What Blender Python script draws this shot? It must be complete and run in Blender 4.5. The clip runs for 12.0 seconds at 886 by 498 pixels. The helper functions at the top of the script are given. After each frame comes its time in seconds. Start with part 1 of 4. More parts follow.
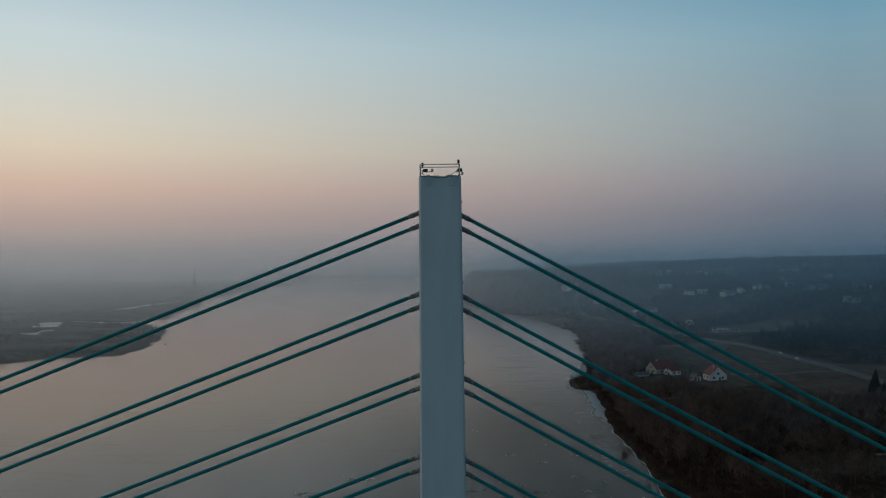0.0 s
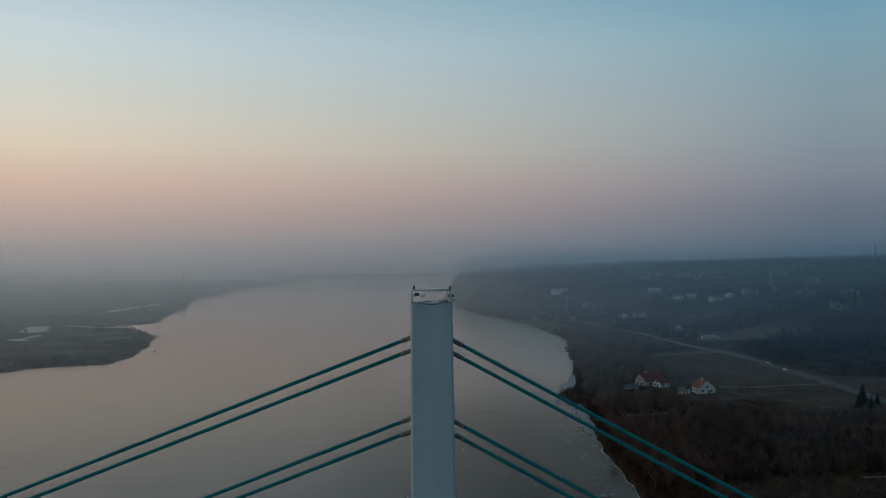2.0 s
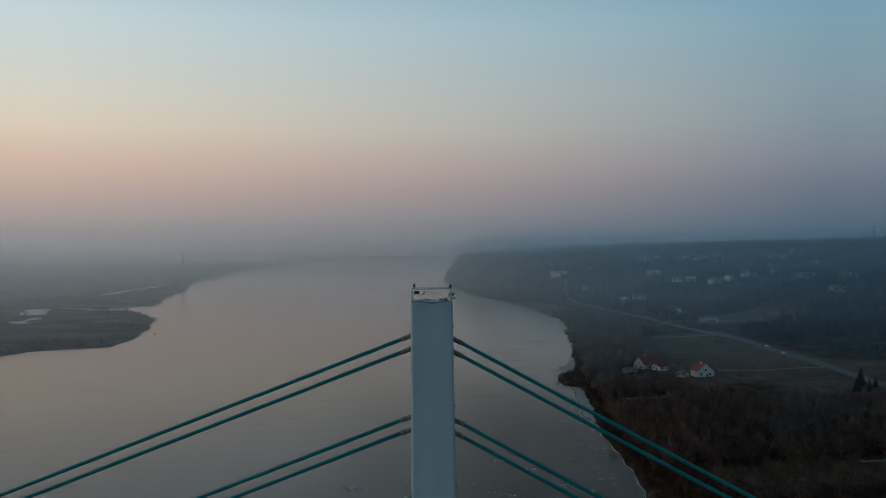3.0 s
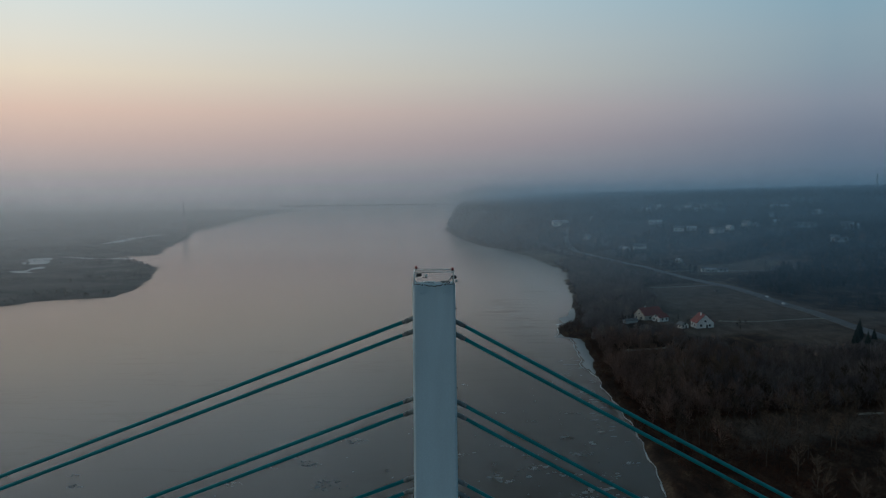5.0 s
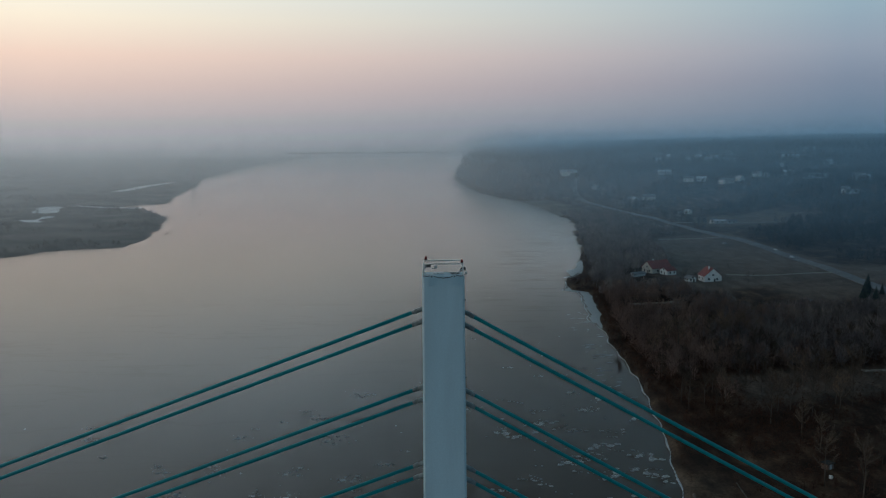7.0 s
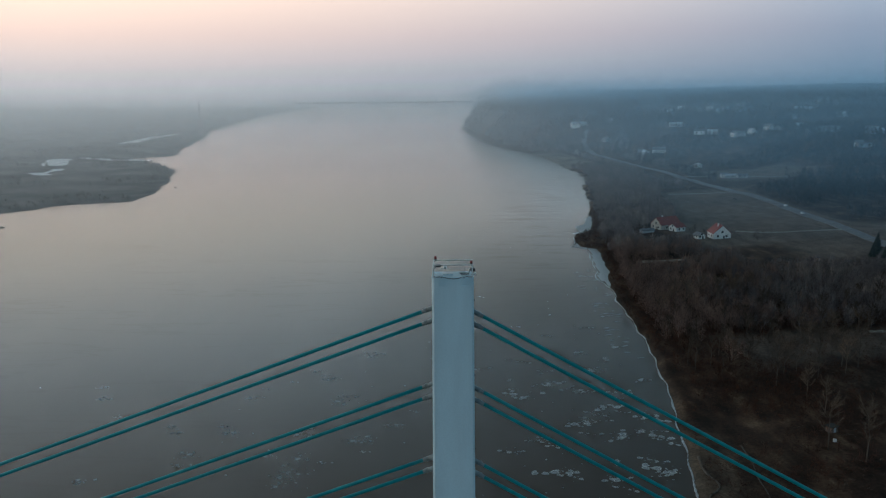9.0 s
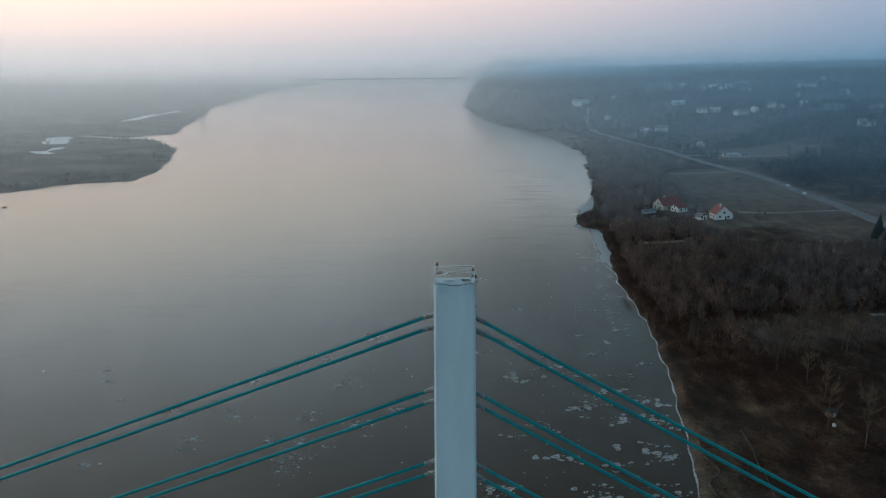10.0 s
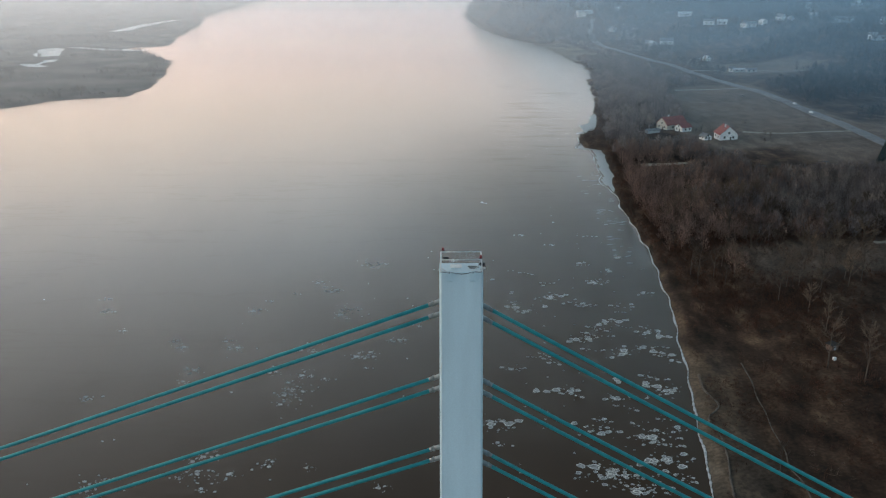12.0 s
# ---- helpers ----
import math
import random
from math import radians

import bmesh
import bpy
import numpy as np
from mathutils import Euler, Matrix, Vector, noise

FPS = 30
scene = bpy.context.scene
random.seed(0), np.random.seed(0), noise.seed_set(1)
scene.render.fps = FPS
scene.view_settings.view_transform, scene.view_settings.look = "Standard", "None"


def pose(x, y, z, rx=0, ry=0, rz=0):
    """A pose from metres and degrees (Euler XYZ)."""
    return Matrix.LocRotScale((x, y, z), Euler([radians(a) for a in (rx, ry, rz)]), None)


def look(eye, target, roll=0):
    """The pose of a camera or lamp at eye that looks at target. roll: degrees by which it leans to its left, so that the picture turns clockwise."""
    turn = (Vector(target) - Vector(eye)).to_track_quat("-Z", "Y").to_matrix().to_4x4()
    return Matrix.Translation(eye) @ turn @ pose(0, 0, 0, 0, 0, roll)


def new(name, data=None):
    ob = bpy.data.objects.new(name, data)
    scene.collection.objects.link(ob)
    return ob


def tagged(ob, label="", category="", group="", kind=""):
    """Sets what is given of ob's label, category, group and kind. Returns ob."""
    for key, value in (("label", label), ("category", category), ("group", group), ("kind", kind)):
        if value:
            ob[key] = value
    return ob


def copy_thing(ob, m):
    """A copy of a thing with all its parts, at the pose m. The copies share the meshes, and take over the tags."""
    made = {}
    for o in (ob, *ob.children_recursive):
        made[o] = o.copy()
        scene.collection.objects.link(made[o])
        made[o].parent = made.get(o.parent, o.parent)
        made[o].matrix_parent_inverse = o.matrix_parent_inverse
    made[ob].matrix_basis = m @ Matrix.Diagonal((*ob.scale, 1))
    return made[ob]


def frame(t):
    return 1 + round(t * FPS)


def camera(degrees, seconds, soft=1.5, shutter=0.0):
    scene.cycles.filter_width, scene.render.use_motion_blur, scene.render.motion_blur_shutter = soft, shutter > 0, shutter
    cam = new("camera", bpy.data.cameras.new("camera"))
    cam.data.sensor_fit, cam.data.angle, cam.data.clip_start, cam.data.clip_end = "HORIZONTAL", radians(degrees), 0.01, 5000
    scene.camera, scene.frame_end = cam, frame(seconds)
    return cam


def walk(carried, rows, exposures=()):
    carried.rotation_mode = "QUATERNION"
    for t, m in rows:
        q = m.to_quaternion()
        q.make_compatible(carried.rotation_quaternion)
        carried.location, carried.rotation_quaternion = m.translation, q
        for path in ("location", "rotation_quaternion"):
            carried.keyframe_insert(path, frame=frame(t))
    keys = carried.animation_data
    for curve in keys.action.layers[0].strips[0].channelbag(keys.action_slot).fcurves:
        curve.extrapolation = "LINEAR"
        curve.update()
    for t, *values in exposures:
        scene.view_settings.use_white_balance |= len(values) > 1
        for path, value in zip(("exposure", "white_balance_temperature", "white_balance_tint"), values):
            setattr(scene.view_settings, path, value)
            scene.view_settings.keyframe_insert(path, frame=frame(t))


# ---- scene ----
cam = camera(54.7, 12.0, soft=1.2)
PATH = [
    (0, (-0.014, -68.441, 76.927), (-0.008, -66.442, 76.969), -0.6),
    (0.5, (0.004, -68.758, 82.669), (0.030, -66.759, 82.715), -0.5),
    (1, (-0.029, -68.556, 85.590), (-0.001, -66.557, 85.635), -0.6),
    (1.5, (-0.041, -68.687, 86.522), (-0.013, -66.688, 86.563), -0.5),
    (2, (-0.057, -68.820, 87.306), (-0.027, -66.820, 87.341), -0.6),
    (2.5, (-0.082, -68.705, 88.034), (-0.052, -66.706, 88.051), -0.6),
    (3, (-0.108, -68.474, 88.642), (-0.077, -66.474, 88.634), -0.6),
    (5, (-0.158, -67.812, 91.464), (-0.131, -65.816, 91.333), -0.6),
    (5.5, (-0.175, -67.716, 92.189), (-0.151, -65.723, 92.027), -0.6),
    (6, (-0.200, -67.707, 93.067), (-0.181, -65.716, 92.874), -0.5),
    (6.5, (-0.221, -67.733, 93.990), (-0.208, -65.745, 93.767), -0.5),
    (7, (-0.240, -67.752, 95.034), (-0.233, -65.768, 94.781), -0.5),
    (9, (-0.291, -67.689, 99.186), (-0.305, -65.723, 98.818), -0.5),
    (9.5, (-0.287, -67.578, 100.418), (-0.303, -65.618, 100.022), -0.5),
    (10, (-0.287, -67.219, 101.582), (-0.305, -65.264, 101.161), -0.5),
    (10.5, (-0.323, -66.482, 102.628), (-0.342, -64.532, 102.180), -0.5),
    (11, (-0.413, -65.437, 103.828), (-0.432, -63.496, 103.345), -0.4),
    (11.5, (-0.582, -64.052, 105.030), (-0.601, -62.124, 104.497), -0.4),
    (12, (-0.807, -62.280, 106.399), (-0.825, -60.379, 105.779), -0.4),
]
EXPOSURE = [(0, 0.0, 6180, 8.5), (1, 0.0, 6170, 8.5), (3, 0.0, 6080, 8), (5, 0.17, 5940, 7.5), (6, 0.33, 5920, 7.5), (7, 0.53, 5910, 6.5), (9, 0.96, 5930, 6), (9.5, 1.07, 5980, 6), (10.5, 1.43, 6150, 9), (11.5, 1.74, 6430, 12), (12, 1.92, 6650, 14.5)]
walk(cam, [(t, look(eye, target, roll)) for t, eye, target, roll in PATH], EXPOSURE)


# ---------------------------------------------------------------- light
def srgb(r, g, b):
    return tuple((c / 255 / 12.92 if c < 10 else ((c / 255 + 0.055) / 1.055) ** 2.4) for c in (r, g, b)) + (1,)


SUN_AZIMUTH = -70  # degrees from straight ahead (+y), negative to the left
sun_way = Vector((math.sin(radians(SUN_AZIMUTH)), math.cos(radians(SUN_AZIMUTH)), 0))


def node(tree, kind, inputs=(), **settings):
    n = tree.nodes.new(kind)
    if "operation" in settings:
        n.operation = settings["operation"]
    if "data_type" in settings:
        n.data_type = settings["data_type"]
    if "blend_type" in settings:
        n.blend_type = settings["blend_type"]
    if "interpolation_type" in settings:
        n.interpolation_type = settings["interpolation_type"]
    if "attribute_type" in settings:
        n.attribute_type = settings["attribute_type"]
    if "attribute_name" in settings:
        n.attribute_name = settings["attribute_name"]
    for key, value in dict(inputs).items():
        if isinstance(value, bpy.types.NodeSocket):
            tree.links.new(value, n.inputs[key])
        else:
            n.inputs[key].default_value = value
    return n


def ramp(tree, fac, stops, mode="EASE"):
    n = node(tree, "ShaderNodeValToRGB", {"Fac": fac})
    n.color_ramp.interpolation = mode
    while len(n.color_ramp.elements) < len(stops):
        n.color_ramp.elements.new(1)
    for e, (at, colour) in zip(n.color_ramp.elements, stops):
        e.position, e.color = at, colour if len(colour) == 4 else (*colour, 1)
    return n.outputs["Color"]


world = bpy.data.worlds.new("dusk_sky")
scene.world = world
scene.cycles.transparent_max_bounces = 80  # many thin sheets stand in for haze
world.use_nodes = True
wt = world.node_tree
wt.nodes.clear()
way = node(wt, "ShaderNodeTexCoord").outputs["Generated"]
parts = node(wt, "ShaderNodeSeparateXYZ", {0: way})
flat = node(wt, "ShaderNodeVectorMath", {0: node(wt, "ShaderNodeVectorMath", {0: way, 1: (1, 1, 0)}, operation="MULTIPLY").outputs[0]}, operation="NORMALIZE").outputs[0]
towards = node(wt, "ShaderNodeVectorMath", {0: flat, 1: tuple(sun_way)}, operation="DOT_PRODUCT").outputs["Value"]
side = node(wt, "ShaderNodeMapRange", {"Value": towards, "From Min": -0.09, "From Max": 0.70}).outputs["Result"]
rise = node(wt, "ShaderNodeMapRange", {"Value": parts.outputs["Z"], "From Min": -0.05, "From Max": 0.35}).outputs["Result"]


def band(*colours):
    # sines of the elevation at which the dusk's colours stand
    at = (-0.03, 0.0, 0.021, 0.06, 0.093, 0.132, 0.164, 0.232, 0.30)
    return [((a + 0.05) / 0.40, srgb(*c)) for a, c in zip(at, colours)]


warm = ramp(wt, rise, band((160, 157, 157), (166, 160, 159), (167, 156, 152), (193, 167, 154), (212, 181, 161), (221, 203, 178), (217, 208, 190), (203, 211, 207), (190, 208, 214)), "LINEAR")
cool = ramp(wt, rise, band((74, 92, 108), (83, 102, 118), (95, 109, 123), (111, 118, 130), (127, 133, 142), (131, 145, 152), (134, 151, 158), (128, 158, 170), (108, 156, 178)), "LINEAR")
haze = node(wt, "ShaderNodeMix", {"Factor": side, 6: cool, 7: warm}, data_type="RGBA").outputs[2]
sky = node(wt, "ShaderNodeTexSky")
sky.sky_type, sky.sun_disc, sky.sun_elevation, sky.sun_rotation, sky.dust_density = "NISHITA", False, radians(2), radians(SUN_AZIMUTH), 3.0
upper = node(wt, "ShaderNodeVectorMath", {0: sky.outputs[0], "Scale": 0.08}, operation="SCALE").outputs[0]
over = node(wt, "ShaderNodeMapRange", {"Value": parts.outputs["Z"], "From Min": 0.25, "From Max": 0.62}).outputs["Result"]
dusk = node(wt, "ShaderNodeMapRange", {"Value": towards, "From Min": -1.0, "From Max": -0.15, "To Min": 0.9, "To Max": 1.0}, interpolation_type="SMOOTHSTEP").outputs["Result"]
haze = node(wt, "ShaderNodeVectorMath", {0: haze, "Scale": dusk}, operation="SCALE").outputs[0]
mixed = node(wt, "ShaderNodeMix", {"Factor": over, 6: haze, 7: upper}, data_type="RGBA").outputs[2]
glow = node(wt, "ShaderNodeBackground", {"Color": mixed, "Strength": 1.0})
wt.links.new(glow.outputs[0], node(wt, "ShaderNodeOutputWorld").inputs[0])

sun = new("sun", bpy.data.lights.new("sun", "SUN"))
sun.data.energy, sun.data.angle, sun.data.color = 0.35, radians(25), (1.0, 0.80, 0.62)
sun.matrix_world = look(sun_way * 100 + Vector((0, 0, 12)), (0, 0, 0))


# ---------------------------------------------------------------- materials
def material(name):
    m = bpy.data.materials.new(name)
    m.use_nodes = True
    t = m.node_tree
    return m, t, t.nodes["Principled BSDF"]


def place_noise(t, scale, detail=4.0, stretch=(1, 1, 1), rough=0.55, own=False):
    spot = node(t, "ShaderNodeTexCoord").outputs["Object"] if own else node(t, "ShaderNodeNewGeometry").outputs["Position"]
    spot = node(t, "ShaderNodeVectorMath", {0: spot, 1: stretch}, operation="MULTIPLY").outputs[0]
    return node(t, "ShaderNodeTexNoise", {"Vector": spot, "Scale": scale, "Detail": detail, "Roughness": rough}).outputs["Fac"]


def relief(t, b, fac, strength, distance):
    n = node(t, "ShaderNodeBump", {"Height": fac, "Strength": strength, "Distance": distance})
    t.links.new(n.outputs[0], b.inputs["Normal"])


def painted(name, colour, rough=0.5, metal=0.0, stain=0.18, scale=0.6, streak=(1, 1, 0.15), grain=9.0):
    """Paint or metal with faint streaks and fine grain."""
    m, t, b = material(name)
    big = place_noise(t, scale, 5, streak)
    fine = place_noise(t, grain, 3)
    dark = tuple(c * (1 - stain) for c in colour)
    light = tuple(min(1, c * (1 + stain * 0.5)) for c in colour)
    tone = ramp(t, big, [(0.3, dark), (0.7, light)])
    tone2 = node(t, "ShaderNodeMix", {"Factor": fine, 6: (0.88, 0.88, 0.88, 1), 7: (1.06, 1.06, 1.06, 1)}, data_type="RGBA").outputs[2]
    both = node(t, "ShaderNodeMix", {"Factor": 1.0, 6: tone, 7: tone2}, data_type="RGBA", blend_type="MULTIPLY").outputs[2]
    t.links.new(both, b.inputs["Base Color"])
    b.inputs["Roughness"].default_value, b.inputs["Metallic"].default_value = rough, metal
    relief(t, b, fine, 0.15, 0.01)
    return m


def leafy(name, dark, light):
    """Twigs and dry stems, each with a tone of its own."""
    m, t, b = material(name)
    pick = node(t, "ShaderNodeNewGeometry").outputs["Random Per Island"]
    tone = ramp(t, pick, [(0.0, dark), (1.0, light)], "LINEAR")
    patch = place_noise(t, 0.07, 5)
    shade = ramp(t, patch, [(0.34, (0.64, 0.64, 0.67)), (0.52, (0.97, 0.94, 0.92)), (0.68, (1.45, 1.30, 1.18))])
    t.links.new(node(t, "ShaderNodeMix", {"Factor": 1.0, 6: tone, 7: shade}, data_type="RGBA", blend_type="MULTIPLY").outputs[2], b.inputs["Base Color"])
    b.inputs["Roughness"].default_value = 0.9
    b.inputs["Specular IOR Level"].default_value = 0.1
    return m


def make_water():
    m, t, b = material("river_water")
    big = place_noise(t, 0.012, 4, (1, 0.35, 1))
    tone = ramp(t, big, [(0.35, (0.046, 0.0275, 0.0155)), (0.65, (0.058, 0.0345, 0.0190))])
    t.links.new(tone, b.inputs["Base Color"])
    # a silty body under the gloss of nearly still water
    b.inputs["Roughness"].default_value, b.inputs["Specular IOR Level"].default_value = 0.9, 0.0
    at = node(t, "ShaderNodeSeparateXYZ", {0: node(t, "ShaderNodeNewGeometry").outputs["Position"]})
    # cat's paws: a light breeze ruffles the water in long patches off the near bank
    lee = node(t, "ShaderNodeMapRange", {"Value": at.outputs["X"], "From Min": -40.0, "From Max": 70.0, "To Min": 0.12, "To Max": 1.0}, interpolation_type="SMOOTHSTEP").outputs["Result"]
    patch = ramp(t, place_noise(t, 0.022, 4, (1, 0.30, 1)), [(0.42, (0, 0, 0)), (0.62, (1, 1, 1))])
    ruffled = node(t, "ShaderNodeMath", {0: lee, 1: patch}, operation="MULTIPLY").outputs[0]
    # beyond the point the wind roughs up the whole bend under the hill
    off = node(t, "ShaderNodeMapRange", {"Value": at.outputs["X"], "From Min": 15.0, "From Max": 105.0}, interpolation_type="SMOOTHSTEP").outputs["Result"]
    bend = node(t, "ShaderNodeMapRange", {"Value": at.outputs["Y"], "From Min": 420.0, "From Max": 760.0}, interpolation_type="SMOOTHSTEP").outputs["Result"]
    blown = node(t, "ShaderNodeMath", {0: node(t, "ShaderNodeMath", {0: off, 1: bend}, operation="MULTIPLY").outputs[0], 1: node(t, "ShaderNodeMapRange", {"Value": patch, "To Min": 1.1, "To Max": 2.0}).outputs["Result"]}, operation="MULTIPLY").outputs[0]
    ruffled = node(t, "ShaderNodeMath", {0: ruffled, 1: blown}, operation="MAXIMUM").outputs[0]
    rough = node(t, "ShaderNodeMapRange", {"Value": ruffled, "From Max": 2.0, "To Min": 0.09, "To Max": 0.26}).outputs["Result"]
    small = node(t, "ShaderNodeBump", {"Height": place_noise(t, 0.30, 3, (0.14, 1, 1)), "Strength": 0.30, "Distance": 0.15}).outputs[0]
    reach = node(t, "ShaderNodeMapRange", {"Value": ruffled, "To Min": 0.03, "To Max": 0.22}).outputs["Result"]
    ripples = node(t, "ShaderNodeBump", {"Height": place_noise(t, 0.11, 3, (0.30, 1, 1)), "Strength": reach, "Distance": 0.5, "Normal": small}).outputs[0]
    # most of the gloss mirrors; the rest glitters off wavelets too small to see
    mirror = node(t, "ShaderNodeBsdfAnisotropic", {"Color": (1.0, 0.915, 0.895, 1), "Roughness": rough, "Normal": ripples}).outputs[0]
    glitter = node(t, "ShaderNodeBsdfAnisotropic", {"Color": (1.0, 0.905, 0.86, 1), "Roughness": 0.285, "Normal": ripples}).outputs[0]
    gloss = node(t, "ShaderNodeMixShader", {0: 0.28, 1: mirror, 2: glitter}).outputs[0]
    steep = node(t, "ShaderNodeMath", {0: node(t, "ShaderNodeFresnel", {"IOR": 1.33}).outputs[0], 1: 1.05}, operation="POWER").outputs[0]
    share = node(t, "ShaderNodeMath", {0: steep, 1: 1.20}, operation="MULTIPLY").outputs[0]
    # the reflection is dimmed by position off the near bank, within the gloss share
    bank_dim = node(t, "ShaderNodeMapRange", {"Value": at.outputs["X"], "From Min": -70.0, "From Max": 50.0, "To Min": 0.0, "To Max": 0.50}, interpolation_type="SMOOTHSTEP").outputs["Result"]
    near = node(t, "ShaderNodeMapRange", {"Value": at.outputs["Y"], "From Min": 260.0, "From Max": 640.0, "To Min": 1.0, "To Max": 0.0}, interpolation_type="SMOOTHSTEP").outputs["Result"]
    dull = node(t, "ShaderNodeMath", {0: 1.0, 1: node(t, "ShaderNodeMath", {0: bank_dim, 1: near}, operation="MULTIPLY").outputs[0]}, operation="SUBTRACT").outputs[0]
    share = node(t, "ShaderNodeMath", {0: share, 1: dull}, operation="MULTIPLY").outputs[0]
    # ripple marks drawn by dimming the gloss: thin lines on the open river, short dashes off the bank
    ripple_line = ramp(t, place_noise(t, 0.035, 5, (0.16, 1, 1)), [(0.485, (0, 0, 0)), (0.5, (1, 1, 1)), (0.515, (0, 0, 0))])
    dash = ramp(t, place_noise(t, 0.10, 4, (0.26, 1, 1)), [(0.52, (0, 0, 0)), (0.64, (1, 1, 1))])
    band_x = node(t, "ShaderNodeMapRange", {"Value": at.outputs["X"], "From Min": 0.0, "From Max": 60.0}, interpolation_type="SMOOTHSTEP").outputs["Result"]
    band_y = node(t, "ShaderNodeMapRange", {"Value": at.outputs["Y"], "From Min": 260.0, "From Max": 400.0}, interpolation_type="SMOOTHSTEP").outputs["Result"]
    dash = node(t, "ShaderNodeMath", {0: dash, 1: node(t, "ShaderNodeMath", {0: band_x, 1: band_y}, operation="MULTIPLY").outputs[0]}, operation="MULTIPLY").outputs[0]
    for mark, depth in ((ripple_line, 0.10), (dash, 0.24)):
        kept = node(t, "ShaderNodeMapRange", {"Value": mark, "To Min": 1.0, "To Max": 1.0 - depth}).outputs["Result"]
        share = node(t, "ShaderNodeMath", {0: share, 1: kept}, operation="MULTIPLY").outputs[0]
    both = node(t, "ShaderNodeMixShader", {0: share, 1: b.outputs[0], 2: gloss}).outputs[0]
    t.links.new(both, t.nodes["Material Output"].inputs["Surface"])
    return m


def make_ground():
    m, t, b = material("winter_ground")
    broad, mid, fine = place_noise(t, 0.018, 5), place_noise(t, 0.16, 5, (1, 0.45, 1)), place_noise(t, 1.1, 4)
    scrub = ramp(t, mid, [(0.32, (0.016, 0.0095, 0.0065)), (0.48, (0.040, 0.023, 0.015)), (0.58, (0.072, 0.043, 0.027)), (0.72, (0.135, 0.092, 0.060))])
    meadow = ramp(t, mid, [(0.3, (0.112, 0.090, 0.076)), (0.7, (0.175, 0.143, 0.118))])
    # grey lowland tone, lightened to put distance haze into the colour
    hazed_low = ramp(t, broad, [(0.3, (0.088, 0.094, 0.092)), (0.7, (0.15, 0.152, 0.145))])
    sand = ramp(t, mid, [(0.3, (0.10, 0.085, 0.065)), (0.7, (0.22, 0.19, 0.15))])
    tone = scrub
    for key, other in (("meadow", meadow), ("lowland", hazed_low), ("shore", sand)):
        at = node(t, "ShaderNodeAttribute", attribute_name=key).outputs["Fac"]
        tone = node(t, "ShaderNodeMix", {"Factor": at, 6: tone, 7: other}, data_type="RGBA").outputs[2]
    mottle = ramp(t, fine, [(0.3, (0.65, 0.65, 0.65)), (0.7, (1.25, 1.22, 1.18))])
    wide = ramp(t, broad, [(0.3, (0.78, 0.8, 0.82)), (0.7, (1.15, 1.1, 1.05))])
    for extra in (mottle, wide):
        tone = node(t, "ShaderNodeMix", {"Factor": 1.0, 6: tone, 7: extra}, data_type="RGBA", blend_type="MULTIPLY").outputs[2]
    t.links.new(tone, b.inputs["Base Color"])
    b.inputs["Roughness"].default_value = 0.95
    b.inputs["Specular IOR Level"].default_value = 0.15
    relief(t, b, mid, 0.6, 0.5)
    return m


def make_ice(name, dark, light, rim=False, gloss=0.45):
    m, t, b = material(name)
    tone = ramp(t, place_noise(t, 1.6, 5), [(0.32, dark), (0.62, light)])
    if rim:
        # frost gathers on the raised rims
        z = node(t, "ShaderNodeSeparateXYZ", {0: node(t, "ShaderNodeTexCoord").outputs["Object"]}).outputs["Z"]
        frost = node(t, "ShaderNodeMapRange", {"Value": z, "From Min": 0.075, "From Max": 0.14}).outputs["Result"]
        tone = node(t, "ShaderNodeMix", {"Factor": frost, 6: tone, 7: (0.82, 0.80, 0.76, 1)}, data_type="RGBA").outputs[2]
    t.links.new(tone, b.inputs["Base Color"])
    b.inputs["Roughness"].default_value = gloss
    relief(t, b, place_noise(t, 4.0, 3), 0.4, 0.05)
    return m


